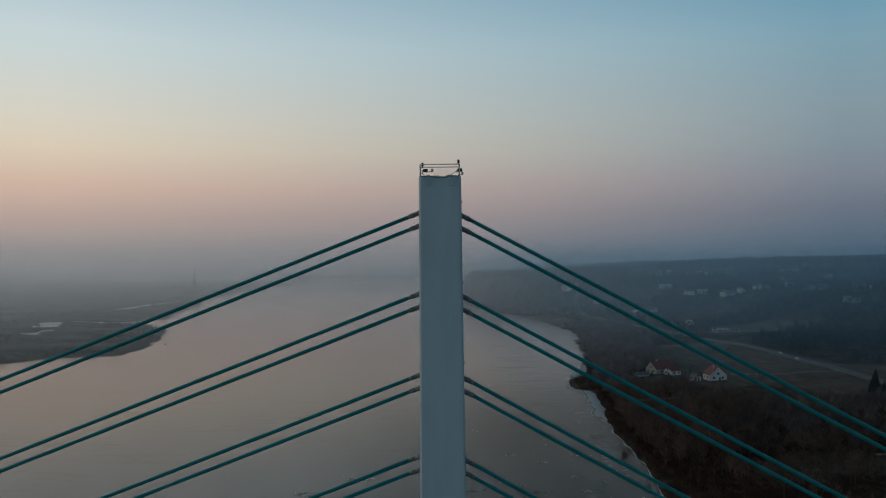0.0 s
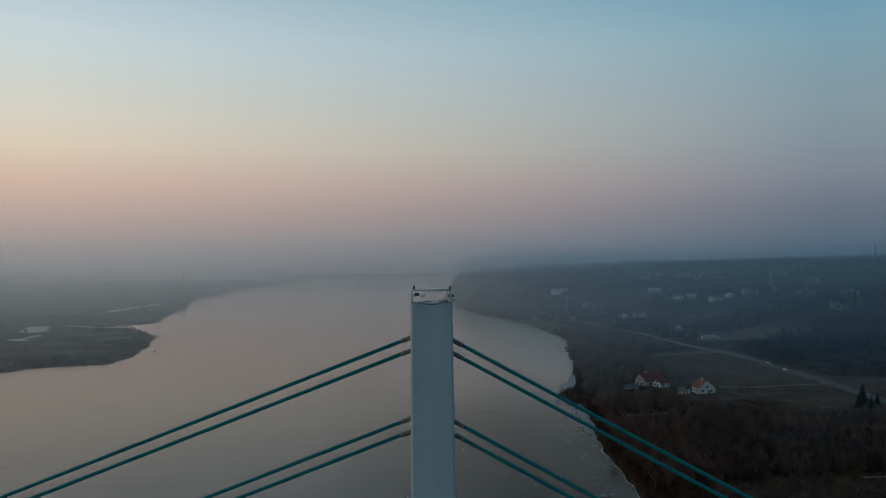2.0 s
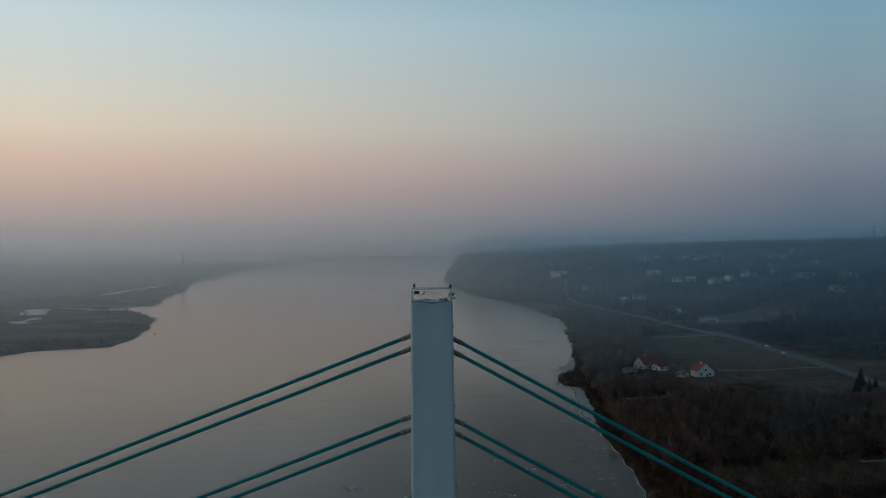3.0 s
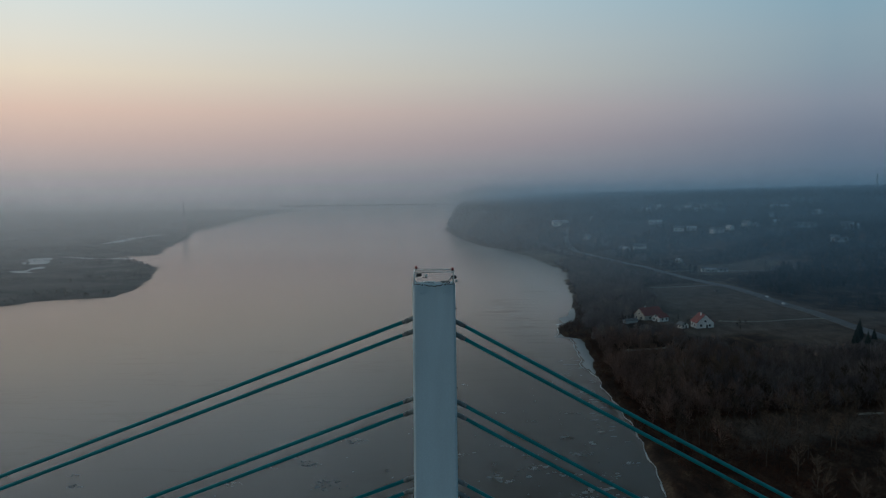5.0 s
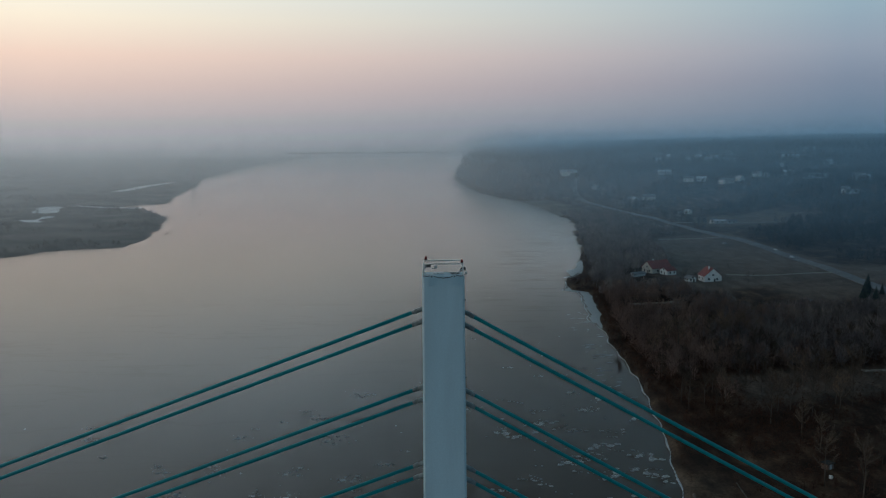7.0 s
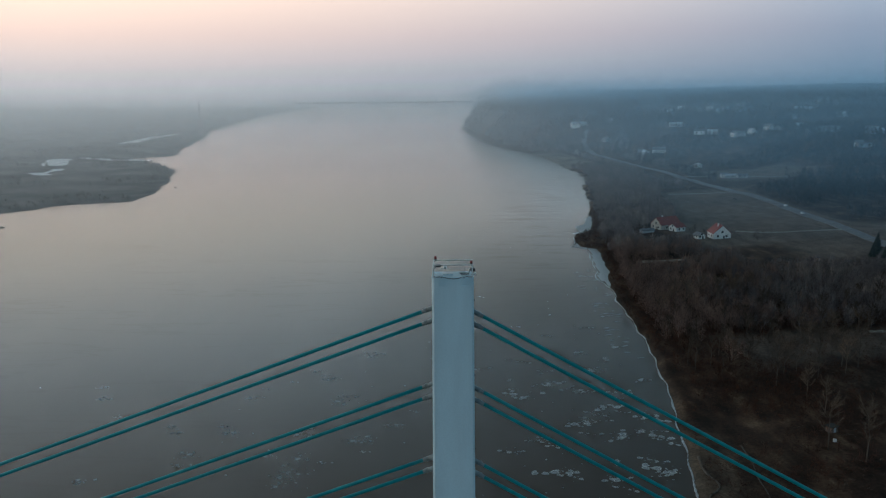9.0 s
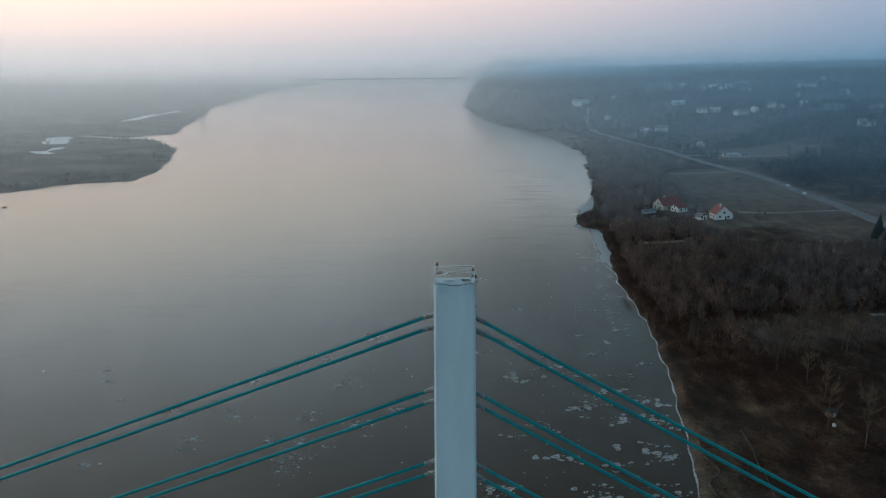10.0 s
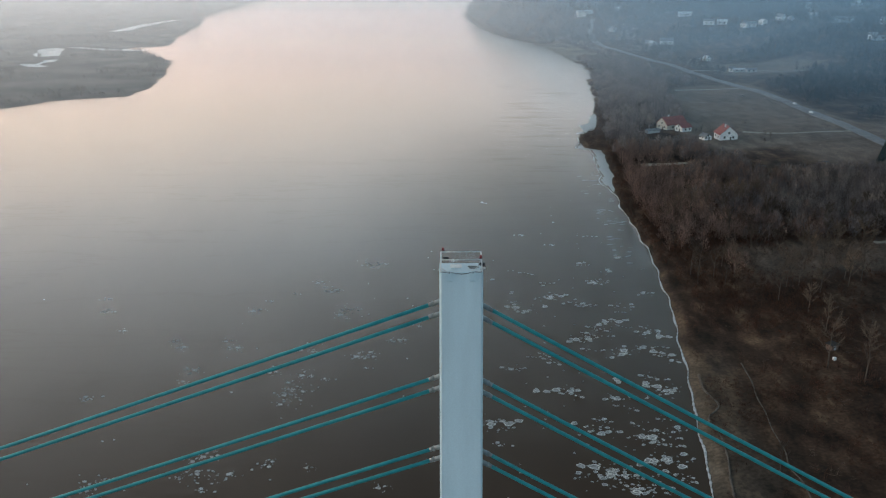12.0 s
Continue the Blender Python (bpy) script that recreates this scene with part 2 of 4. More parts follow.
def make_haze_veil():
    """Sheet standing in for haze: most light passes, a little is scattered, less at the water and above the valley."""
    m = bpy.data.materials.new("haze_veil")
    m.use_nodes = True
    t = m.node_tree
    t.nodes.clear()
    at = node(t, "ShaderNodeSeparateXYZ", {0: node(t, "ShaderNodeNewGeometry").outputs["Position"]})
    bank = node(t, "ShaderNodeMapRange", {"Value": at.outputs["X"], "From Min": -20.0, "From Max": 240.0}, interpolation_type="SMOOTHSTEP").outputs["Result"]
    # the sheets fade out lower far up the valley, higher and thicker over the wooded side
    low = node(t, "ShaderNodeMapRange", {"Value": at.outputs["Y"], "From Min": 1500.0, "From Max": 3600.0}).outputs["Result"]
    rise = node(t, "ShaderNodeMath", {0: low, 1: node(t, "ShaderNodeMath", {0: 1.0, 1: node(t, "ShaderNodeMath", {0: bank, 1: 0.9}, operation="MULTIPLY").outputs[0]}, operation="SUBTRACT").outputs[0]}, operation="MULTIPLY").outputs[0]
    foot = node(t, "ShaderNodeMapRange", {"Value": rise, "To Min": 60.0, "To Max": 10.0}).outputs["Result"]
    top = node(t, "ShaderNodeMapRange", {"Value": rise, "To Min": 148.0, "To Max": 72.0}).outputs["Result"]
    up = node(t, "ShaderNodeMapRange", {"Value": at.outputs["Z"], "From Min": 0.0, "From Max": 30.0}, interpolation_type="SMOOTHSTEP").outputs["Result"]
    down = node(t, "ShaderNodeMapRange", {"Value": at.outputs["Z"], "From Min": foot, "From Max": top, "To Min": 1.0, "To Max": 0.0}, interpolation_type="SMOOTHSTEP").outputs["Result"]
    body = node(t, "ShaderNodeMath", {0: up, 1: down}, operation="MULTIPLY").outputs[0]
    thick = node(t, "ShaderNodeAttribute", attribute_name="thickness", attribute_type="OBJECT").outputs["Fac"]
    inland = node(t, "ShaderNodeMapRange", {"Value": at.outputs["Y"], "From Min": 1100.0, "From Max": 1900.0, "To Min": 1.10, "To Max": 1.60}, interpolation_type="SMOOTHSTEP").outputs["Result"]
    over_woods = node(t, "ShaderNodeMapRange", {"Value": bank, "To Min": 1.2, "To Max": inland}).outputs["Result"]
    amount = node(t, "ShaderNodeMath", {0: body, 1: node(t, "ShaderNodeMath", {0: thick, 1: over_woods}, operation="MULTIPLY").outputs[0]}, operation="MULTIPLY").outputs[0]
    colour = node(t, "ShaderNodeMix", {"Factor": bank, 6: (0.95, 0.955, 0.965, 1), 7: (0.53, 0.79, 1.0, 1)}, data_type="RGBA").outputs[2]  # haze light put into the colour: pale over the river, blue over woods
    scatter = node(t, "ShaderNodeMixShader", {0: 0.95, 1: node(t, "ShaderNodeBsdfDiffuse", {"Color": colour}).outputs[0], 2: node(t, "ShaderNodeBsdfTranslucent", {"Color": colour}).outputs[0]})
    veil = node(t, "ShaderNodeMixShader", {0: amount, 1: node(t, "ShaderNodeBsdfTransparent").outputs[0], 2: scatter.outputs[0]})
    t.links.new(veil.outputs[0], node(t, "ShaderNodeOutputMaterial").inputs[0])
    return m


PYLON_PAINT = painted("pale_grey_paint", (0.60, 0.735, 0.785), 0.55, stain=0.10, scale=0.35)
STAY_TEAL = painted("teal_sheath", (0.012, 0.245, 0.260), 0.45, stain=0.15, scale=1.2, streak=(1, 1, 1))
STAY_TEAL.node_tree.nodes["Principled BSDF"].inputs["Specular IOR Level"].default_value = 0.25
SOCKET_GREY = painted("socket_steel", (0.26, 0.29, 0.29), 0.5, 0.3, 0.3, 2.0)
RAIL_WHITE = painted("rail_paint", (0.78, 0.80, 0.79), 0.5, stain=0.25, scale=3)
DARK_BOX = painted("black_casing", (0.02, 0.02, 0.022), 0.5)
LAMP_RED = painted("red_lamp_glass", (0.22, 0.015, 0.015), 0.2)
STEEL = painted("galvanised_steel", (0.30, 0.32, 0.33), 0.45, 0.5, 0.25, 2.0)
BRIDGE_STEEL = painted("old_bridge_steel", (0.06, 0.062, 0.066), 0.7, stain=0.3, scale=0.1)
CONCRETE = painted("concrete", (0.30, 0.29, 0.28), 0.85, stain=0.3, scale=0.4)
ASPHALT = painted("asphalt", (0.16, 0.16, 0.165), 0.9, stain=0.25, scale=0.2, streak=(1, 1, 1), grain=2.0)
GRAVEL = painted("pale_gravel", (0.26, 0.235, 0.195), 0.95, stain=0.35, scale=0.3, streak=(1, 1, 1), grain=2.0)
TRODDEN = painted("trodden_earth", (0.115, 0.096, 0.078), 0.95, stain=0.4, scale=0.5, streak=(1, 1, 1), grain=2.0)
PLASTER = painted("white_plaster", (0.74, 0.74, 0.72), 0.9, stain=0.12, scale=0.3)
CREAM = painted("cream_plaster", (0.50, 0.46, 0.39), 0.9, stain=0.15, scale=0.3)
GREY_WALL = painted("grey_plaster", (0.42, 0.43, 0.44), 0.9, stain=0.2, scale=0.3)
ROOF_RED = painted("red_roof_tiles", (0.225, 0.046, 0.036), 0.7, stain=0.35, scale=0.8, streak=(1, 1, 1), grain=4)
ROOF_GREY = painted("grey_roof", (0.16, 0.17, 0.18), 0.7, stain=0.3, scale=0.5, streak=(1, 1, 1))
ROOF_PALE = painted("pale_metal_roof", (0.50, 0.53, 0.55), 0.5, stain=0.2, scale=0.5, streak=(1, 1, 1))
GLASS = painted("dark_window_glass", (0.03, 0.035, 0.04), 0.1)
HUT_WOOD = painted("weathered_boards", (0.20, 0.13, 0.10), 0.85, stain=0.35, scale=2)
RUBBER = painted("tyre_rubber", (0.02, 0.02, 0.02), 0.8)
CAR_WHITE = painted("white_car_paint", (0.70, 0.71, 0.72), 0.3)
CAR_DARK = painted("dark_car_paint", (0.05, 0.055, 0.065), 0.3)
TOWER_PAINT = painted("red_and_white_lattice", (0.35, 0.20, 0.19), 0.6, stain=0.3, scale=0.05)
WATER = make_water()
GROUND = make_ground()
FLOE_ICE = make_ice("floe_ice", (0.10, 0.097, 0.09), (0.30, 0.30, 0.29), True)
BAY_ICE = make_ice("bay_ice", (0.07, 0.074, 0.075), (0.15, 0.158, 0.16), False, 0.36)
THIN_ICE = make_ice("thin_ice", (0.27, 0.262, 0.25), (0.56, 0.545, 0.525), False, 0.5)
EDGE_ICE = make_ice("shore_ice", (0.22, 0.23, 0.24), (0.55, 0.57, 0.58))
POND_ICE = make_ice("pond_ice", (0.62, 0.63, 0.63), (0.80, 0.81, 0.81))
HAZE_VEIL = make_haze_veil()
BARK = leafy("bark", (0.060, 0.048, 0.040), (0.13, 0.11, 0.095))
PALE_BARK = leafy("birch_bark", (0.07, 0.058, 0.048), (0.15, 0.125, 0.105))
PALE_TWIGS = leafy("pale_twigs", (0.065, 0.050, 0.040), (0.19, 0.145, 0.112))
TWIGS = leafy("bare_twigs", (0.035, 0.028, 0.024), (0.105, 0.080, 0.062))
SCRUB = leafy("dry_scrub", (0.015, 0.007, 0.005), (0.100, 0.048, 0.031))
DARK_WOOD = leafy("dark_wood", (0.080, 0.074, 0.074), (0.238, 0.207, 0.203))
BANK_WOOD = leafy("bank_wood", (0.092, 0.085, 0.085), (0.275, 0.240, 0.234))
BROWN_WOOD = leafy("brown_wood", (0.092, 0.064, 0.056), (0.270, 0.188, 0.158))
FAR_WOOD = leafy("far_wood", (0.014, 0.015, 0.015), (0.048, 0.045, 0.040))
RED_BRUSH = leafy("red_brush", (0.030, 0.0145, 0.011), (0.125, 0.066, 0.047))
# willow tone greyed and lifted, so distance haze sits in the colour
HAZED_WILLOW = leafy("hazed_willow", (0.052, 0.056, 0.057), (0.125, 0.128, 0.122))
FIR = leafy("fir_needles", (0.016, 0.024, 0.020), (0.045, 0.060, 0.046))


# ---------------------------------------------------------------- the lie of the land
def smooth(a, b, v):
    t = np.clip((v - a) / (b - a), 0, 1)
    return t * t * (3 - 2 * t)


# the two shores of the river, as (y, x)
RIGHT = np.array([(-1500, 20), (0, 48), (98, 55), (131, 61), (157, 65), (194, 71), (231, 75), (267, 78), (324, 79), (362, 82), (394, 87),
                  (430, 90), (458, 92), (467, 83), (486, 82), (501, 83.5), (516, 91), (532, 100), (567, 107), (621, 113), (666, 122), (714, 127), (809, 137), (849, 148), (949, 153), (1006, 146), (1080, 143),
                  (1165, 137), (1207, 131), (1277, 120), (1342, 98), (1443, 80), (1558, 65), (1776, 50), (2031, 37), (2300, 42), (2600, 75), (3000, 128), (6000, 140)], float)
LEFT = np.array([(-1500, -470), (300, -430), (500, -390), (633, -371), (650, -357), (682, -350), (700, -320), (711, -287), (757, -291), (820, -296), (905, -316), (918, -312), (926, -324), (973, -337), (1018, -344), (1027, -341), (1040, -358),
                 (1067, -371), (1132, -407), (1172, -440), (1192, -468), (1230, -470), (1245, -438), (1256, -422), (1326, -433), (1407, -460), (1496, -470), (1652, -499), (1731, -508),
                 (1900, -548), (2052, -586), (2306, -612), (2773, -656), (3113, -688), (3386, -706), (6000, -690)], float)
# still water on the low side: two ends and a half width
PONDS = [(-583, 1208, -532, 1088, 15), (-516, 992, -481, 960, 9), (-509, 1045, -498, 1000, 7), (-523, 928, -509, 926, 11), (-557, 1234, -482, 1184, 8), (-482, 1184, -440, 1176, 6),
         (-645, 1522, -622, 1597, 7), (-622, 1597, -642, 1836, 14), (-642, 1836, -628, 1953, 8), (-945, 3309, -925, 3446, 18)]


def wave(x, y, size, seed):
    a = np.sin(x / size + seed) + np.sin(y / size * 1.13 + seed * 2.3) + np.sin((x + y) / size * 0.71 + seed * 1.7) + np.sin((x - 1.4 * y) / size * 0.83 + seed * 3.1)
    return a / 4


def right_shore(y):
    return np.interp(y, RIGHT[:, 0], RIGHT[:, 1]) + 0.55 * np.sin(y / 5.3) * np.sin(y / 17.0 + 1) + 0.35 * np.sin(y / 2.9 + 2) * np.sin(y / 9.1) + 2.5 * smooth(500, 800, y) * np.sin(y / 7.0) * np.sin(y / 23.0)


def left_shore(y):
    return np.interp(y, LEFT[:, 0], LEFT[:, 1]) + 3 * np.sin(y / 23.0) * np.sin(y / 61.0 + 1) + 1.5 * np.sin(y / 7.3) * np.sin(y / 29.0 + 2) + 3.0 * np.sin(y / 9.7 + 1) * np.sin(y / 31.0)


def pond_gap(x, y):
    gap = np.full(np.shape(x), 1e4)
    for x0, y0, x1, y1, r in PONDS:
        t = np.clip(((x - x0) * (x1 - x0) + (y - y0) * (y1 - y0)) / ((x1 - x0) ** 2 + (y1 - y0) ** 2), 0, 1)
        gap = np.minimum(gap, np.hypot(x - x0 - t * (x1 - x0), y - y0 - t * (y1 - y0)) - r * (1 + 0.35 * wave(x, y, 11, 2)))
    return gap


def height(x, y):
    """The ground's height over the water at z = 0."""
    x, y = np.asarray(x, float), np.asarray(y, float)
    d = x - right_shore(y)
    low = 1.3 * smooth(0, 3.5, d) + 2.4 * smooth(4, 60, d) + 5.5 * smooth(60, 200, d)
    foot = np.interp(y, [0, 600, 900, 1150, 1240, 1300], [300, 250, 150, 85, 25, -4])
    wide = np.interp(y, [0, 600, 900, 1150, 1290, 1500, 1700], [250, 250, 200, 130, 85, 75, 45])
    high = (34 + 12 * smooth(1200, 1450, y)) * smooth(0, 1, (d - foot) / wide) + 18 * smooth(120, 600, d - foot) + 20 * smooth(600, 1900, d)
    rough = wave(x, y, 41, 1) * 1.2 * smooth(40, 160, d) + wave(x, y, 6.5, 4) * 0.35 * smooth(2, 12, d) + wave(x, y, 170, 7) * 4 * smooth(200, 500, d)
    right = np.where(d > 0, low + high + rough, np.maximum(d * 0.25, -3))
    e = left_shore(y) - x
    left = np.where(e > 0, 1.1 * smooth(0, 14, e) + 1.8 * smooth(14, 200, e) + wave(x, y, 33, 5) * 0.5 * smooth(10, 60, e) + 12 * smooth(700, 2500, e), np.maximum(e * 0.1, -3))
    left = np.where(e > 0, left - 5 * smooth(7, -3, pond_gap(x, y)), left)
    return np.maximum(right, left)


# ---------------------------------------------------------------- building aids
def mesh_from(name, verts, faces, mat):
    me = bpy.data.meshes.new(name)
    me.from_pydata(verts, [], faces)
    me.materials.append(mat)
    me.update()
    return me


def part(name, bm, mat, parent=None, label="", bevel=0.0):
    """Links a bmesh as one mesh object, under a thing or under a part."""
    if bevel:
        bmesh.ops.bevel(bm, geom=bm.edges[:], offset=bevel, segments=2, affect="EDGES")
    me = bpy.data.meshes.new(name)
    bm.to_mesh(me)
    bm.free()
    me.materials.append(mat)
    ob = new(name, me)
    ob.parent = parent
    return tagged(ob, label)


def box(x0, x1, y0, y1, z0, z1, bm=None):
    bm = bm or bmesh.new()
    bmesh.ops.create_cube(bm, size=1, matrix=Matrix.Translation(((x0 + x1) / 2, (y0 + y1) / 2, (z0 + z1) / 2)) @ Matrix.Diagonal((x1 - x0, y1 - y0, z1 - z0, 1)))
    return bm


def tube(p, q, r0, r1=None, sides=12, bm=None):
    bm = bm or bmesh.new()
    p, q = Vector(p), Vector(q)
    turn = (q - p).to_track_quat("Z", "Y").to_matrix().to_4x4()
    bmesh.ops.create_cone(bm, cap_ends=True, segments=sides, radius1=r0, radius2=r0 if r1 is None else r1, depth=(q - p).length, matrix=Matrix.Translation((p + q) / 2) @ turn)
    for f in bm.faces:
        f.smooth = len(f.verts) == 4
    return bm


def sweep(points, radius, sides=12):
    """One smooth pipe along a gently bent line."""
    bm = bmesh.new()
    turn = (Vector(points[-1]) - Vector(points[0])).to_track_quat("Z", "Y").to_matrix()
    rings = [[bm.verts.new(Vector(p) + turn @ Vector((radius * math.cos(2 * math.pi * k / sides), radius * math.sin(2 * math.pi * k / sides), 0))) for k in range(sides)] for p in points]
    for a, b in zip(rings, rings[1:]):
        for k in range(sides):
            bm.faces.new((a[k], a[(k + 1) % sides], b[(k + 1) % sides], b[k])).smooth = True
    bm.faces.new(rings[0][::-1])
    bm.faces.new(rings[-1])
    return bm


def ribbon(line, width, lift, step, mat, name, rough=0.0):
    """A strip of even width laid on the ground along a line of (x, y), with a thickness below it."""
    pts = np.array(line, float)
    run = np.concatenate([[0], np.cumsum(np.hypot(*np.diff(pts, axis=0).T))])
    s = np.arange(0, run[-1], step)
    x, y = np.interp(s, run, pts[:, 0]), np.interp(s, run, pts[:, 1])
    k = max(1, int(min(8, 2.5 + width) / step))
    soft = np.ones(2 * k + 1) / (2 * k + 1)
    x, y = (np.convolve(np.pad(v, k, "edge"), soft, "valid") for v in (x, y))
    dx, dy = np.gradient(x), np.gradient(y)
    n = np.hypot(dx, dy)
    nx, ny = -dy / n, dx / n
    half = width / 2 * (1 + rough * np.sin(s * 1.7) * np.sin(s * 0.53 + 1) + rough * np.sin(s * 4.1 + 2) * 0.5)
    verts, faces = [], []
    for j, (off, drop) in enumerate(((-1, -1.2), (-1, 0), (0, 0.05), (1, 0), (1, -1.2))):
        px, py = x + nx * half * off, y + ny * half * off
        z = np.maximum(height(px, py), 0) + lift + drop
        verts += list(zip(px.tolist(), py.tolist(), z.tolist()))
    m = len(s)
    for j in range(4):
        faces += [(j * m + i, j * m + i + 1, (j + 1) * m + i + 1, (j + 1) * m + i) for i in range(m - 1)]
    return new(name, mesh_from(name, verts, faces, mat))


def blades(base, tip, width, rng):
    """Thin three-sided twigs from base to tip, as one array of triangles."""
    d = tip - base
    across = np.cross(d, rng.normal(size=d.shape))
    across /= np.linalg.norm(across, axis=1, keepdims=True) + 1e-9
    across *= np.asarray(width).reshape(-1, 1) / 2
    return np.stack([base - across, base + across, tip], 1)


def stuff_mesh(name, tris, mat, label, category):
    v = tris.reshape(-1, 3)
    me = bpy.data.meshes.new(name)
    me.vertices.add(len(v))
    me.vertices.foreach_set("co", v.astype(np.float32).ravel())
    n = len(tris)
    me.loops.add(n * 3)
    me.loops.foreach_set("vertex_index", np.arange(n * 3, dtype=np.int32))
    me.polygons.add(n)
    me.polygons.foreach_set("loop_start", np.arange(0, n * 3, 3, dtype=np.int32))
    me.materials.append(mat)
    me.update(calc_edges=True)
    return tagged(new(name, me), label, category, kind="stuff")


def wood(spots, tall, count, spread, width, rng, trunk=True, low=0.25):
    """Bare crowns over the given ground spots: trunks and many twigs that fan up and out."""
    n = len(spots)
    z = height(spots[:, 0], spots[:, 1]) - 0.15
    foot = np.column_stack([spots, z])
    h = tall * rng.uniform(0.65, 1.25, n)
    tris = []
    if trunk:
        top = foot + np.column_stack([rng.normal(0, 0.04, (n, 2)) * h[:, None], h * 0.9])
        for _ in range(2):
            tris.append(blades(foot, top, h * 0.035, rng))
    hh = np.repeat(h, count)
    f = np.repeat(foot, count, axis=0)
    t = rng.uniform(low, 0.85, n * count)
    ang = rng.uniform(0, 2 * np.pi, n * count)
    out = np.sqrt(rng.uniform(0.02, 1, n * count)) * spread * hh * np.sin(np.clip((t - low + 0.15) / (1.05 - low), 0, 1) * np.pi)
    start = f + np.column_stack([np.cos(ang) * out * 0.45, np.sin(ang) * out * 0.45, t * hh * 0.92])
    end = f + np.column_stack([np.cos(ang) * out, np.sin(ang) * out, t * hh + hh * rng.uniform(0.06, 0.26, n * count)])
    tris.append(blades(start, end, width * rng.uniform(0.5, 1.5, n * count), rng))
    return np.concatenate(tris)


def scatter(rng, n, x0, x1, y0, y1, keep):
    p = np.column_stack([rng.uniform(x0, x1, n), rng.uniform(y0, y1, n)])
    return p[keep(p[:, 0], p[:, 1])]


# ---------------------------------------------------------------- river and land
def steps(*runs):
    return np.unique(np.concatenate([np.arange(a, b, s) for a, b, s in runs]))


def field_mask(x, y):
    """Open meadow round the houses, between the wood and the road."""
    d = x - right_shore(y)
    a = smooth(58, 74, d + 8 * wave(x, y, 15, 3)) * smooth(430, 452, y + 10 * wave(x, y, 22, 6)) * (1 - smooth(700, 740, y)) * (1 - smooth(262, 272, x))
    near_road = (1 - smooth(262, 272, x)) * smooth(374, 396, y + 6 * wave(x, y, 14, 2)) * (1 - smooth(440, 460, y)) * smooth(95, 120, d + 14 * wave(x, y, 19, 8))
    beyond = smooth(250, 262, x) * (1 - smooth(285, 310, x)) * smooth(420, 440, y) * (1 - smooth(480, 510, y))
    strip = smooth(262, 285, x) * (1 - smooth(360, 400, x)) * smooth(770, 790, y) * (1 - smooth(860, 890, y))
    glade = 0.6 * smooth(100, 116, x + 9 * wave(x, y, 9, 2)) * (1 - smooth(205, 230, x)) * smooth(212, 232, y + 9 * wave(x, y, 12, 5)) * (1 - smooth(255, 268, y + 6 * wave(x, y, 15, 9)))
    return np.clip(np.maximum(np.maximum(np.maximum(a, glade), near_road * 0.8), np.maximum(beyond, strip)), 0, 1)


def make_land():
    xs = steps((-4700, -900, 150), (-900, -660, 10), (-660, -270, 5), (-270, -250, 10), (-250, 40, 24), (40, 300, 2.5), (300, 900, 11), (900, 4701, 150))
    ys = steps((-1500, 80, 60), (80, 660, 3), (660, 1400, 5), (1400, 2500, 25), (2500, 4801, 90))
    gx, gy = np.meshgrid(xs, ys)
    x, y = gx.ravel(), gy.ravel()
    z = height(x, y)
    nx, ny = len(xs), len(ys)
    i = (np.arange(ny - 1)[:, None] * nx + np.arange(nx - 1)).ravel()
    me = mesh_from("ground", np.column_stack([x, y, z]).tolist(), np.column_stack([i, i + 1, i + nx + 1, i + nx]).tolist(), GROUND)
    me.polygons.foreach_set("use_smooth", np.ones(len(me.polygons), bool))
    d = x - right_shore(y)
    for name, value in (("meadow", field_mask(x, y)), ("lowland", smooth(-100, -250, x)), ("shore", np.maximum((1 - smooth(0.8, 5, np.abs(d))) * (0.15 + 0.30 * (1 - smooth(130, 200, y))) + 0.30 * (1 - smooth(6, 17, d + 3 * wave(x, y, 5, 3))) * (1 - smooth(135, 180, y)), 1.0 * (1 - smooth(34, 48, d)) * smooth(970, 1000, y) * (1 - smooth(1220, 1250, y))) * smooth(-5, 0, d))):
        me.attributes.new(name, "FLOAT", "POINT").data.foreach_set("value", value.astype(np.float32))
    return tagged(new("ground", me), "brown winter river banks and a wooded plateau", kind="structure")


make_land()
bm = bmesh.new()
bmesh.ops.create_grid(bm, x_segments=40, y_segments=40, size=1, matrix=Matrix.Translation((0, 1650, 0)) @ Matrix.Diagonal((4700, 3150, 1, 1)))
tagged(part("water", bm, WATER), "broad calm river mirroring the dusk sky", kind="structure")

# added curved sheets, one behind another, imitate the valley's haze
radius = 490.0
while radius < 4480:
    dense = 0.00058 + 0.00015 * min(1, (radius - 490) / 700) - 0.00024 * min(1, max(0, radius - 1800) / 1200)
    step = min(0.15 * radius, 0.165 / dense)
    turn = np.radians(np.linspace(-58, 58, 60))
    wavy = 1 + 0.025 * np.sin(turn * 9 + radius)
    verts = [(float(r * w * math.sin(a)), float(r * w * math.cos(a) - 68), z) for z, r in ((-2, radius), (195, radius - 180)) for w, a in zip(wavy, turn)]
    veil = new("mist", mesh_from("mist", verts, [(i, i + 1, i + 61, i + 60) for i in range(59)], HAZE_VEIL))
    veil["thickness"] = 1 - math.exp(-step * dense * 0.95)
    tagged(veil, "thin pale sheet standing in for valley haze", kind="structure")
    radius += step

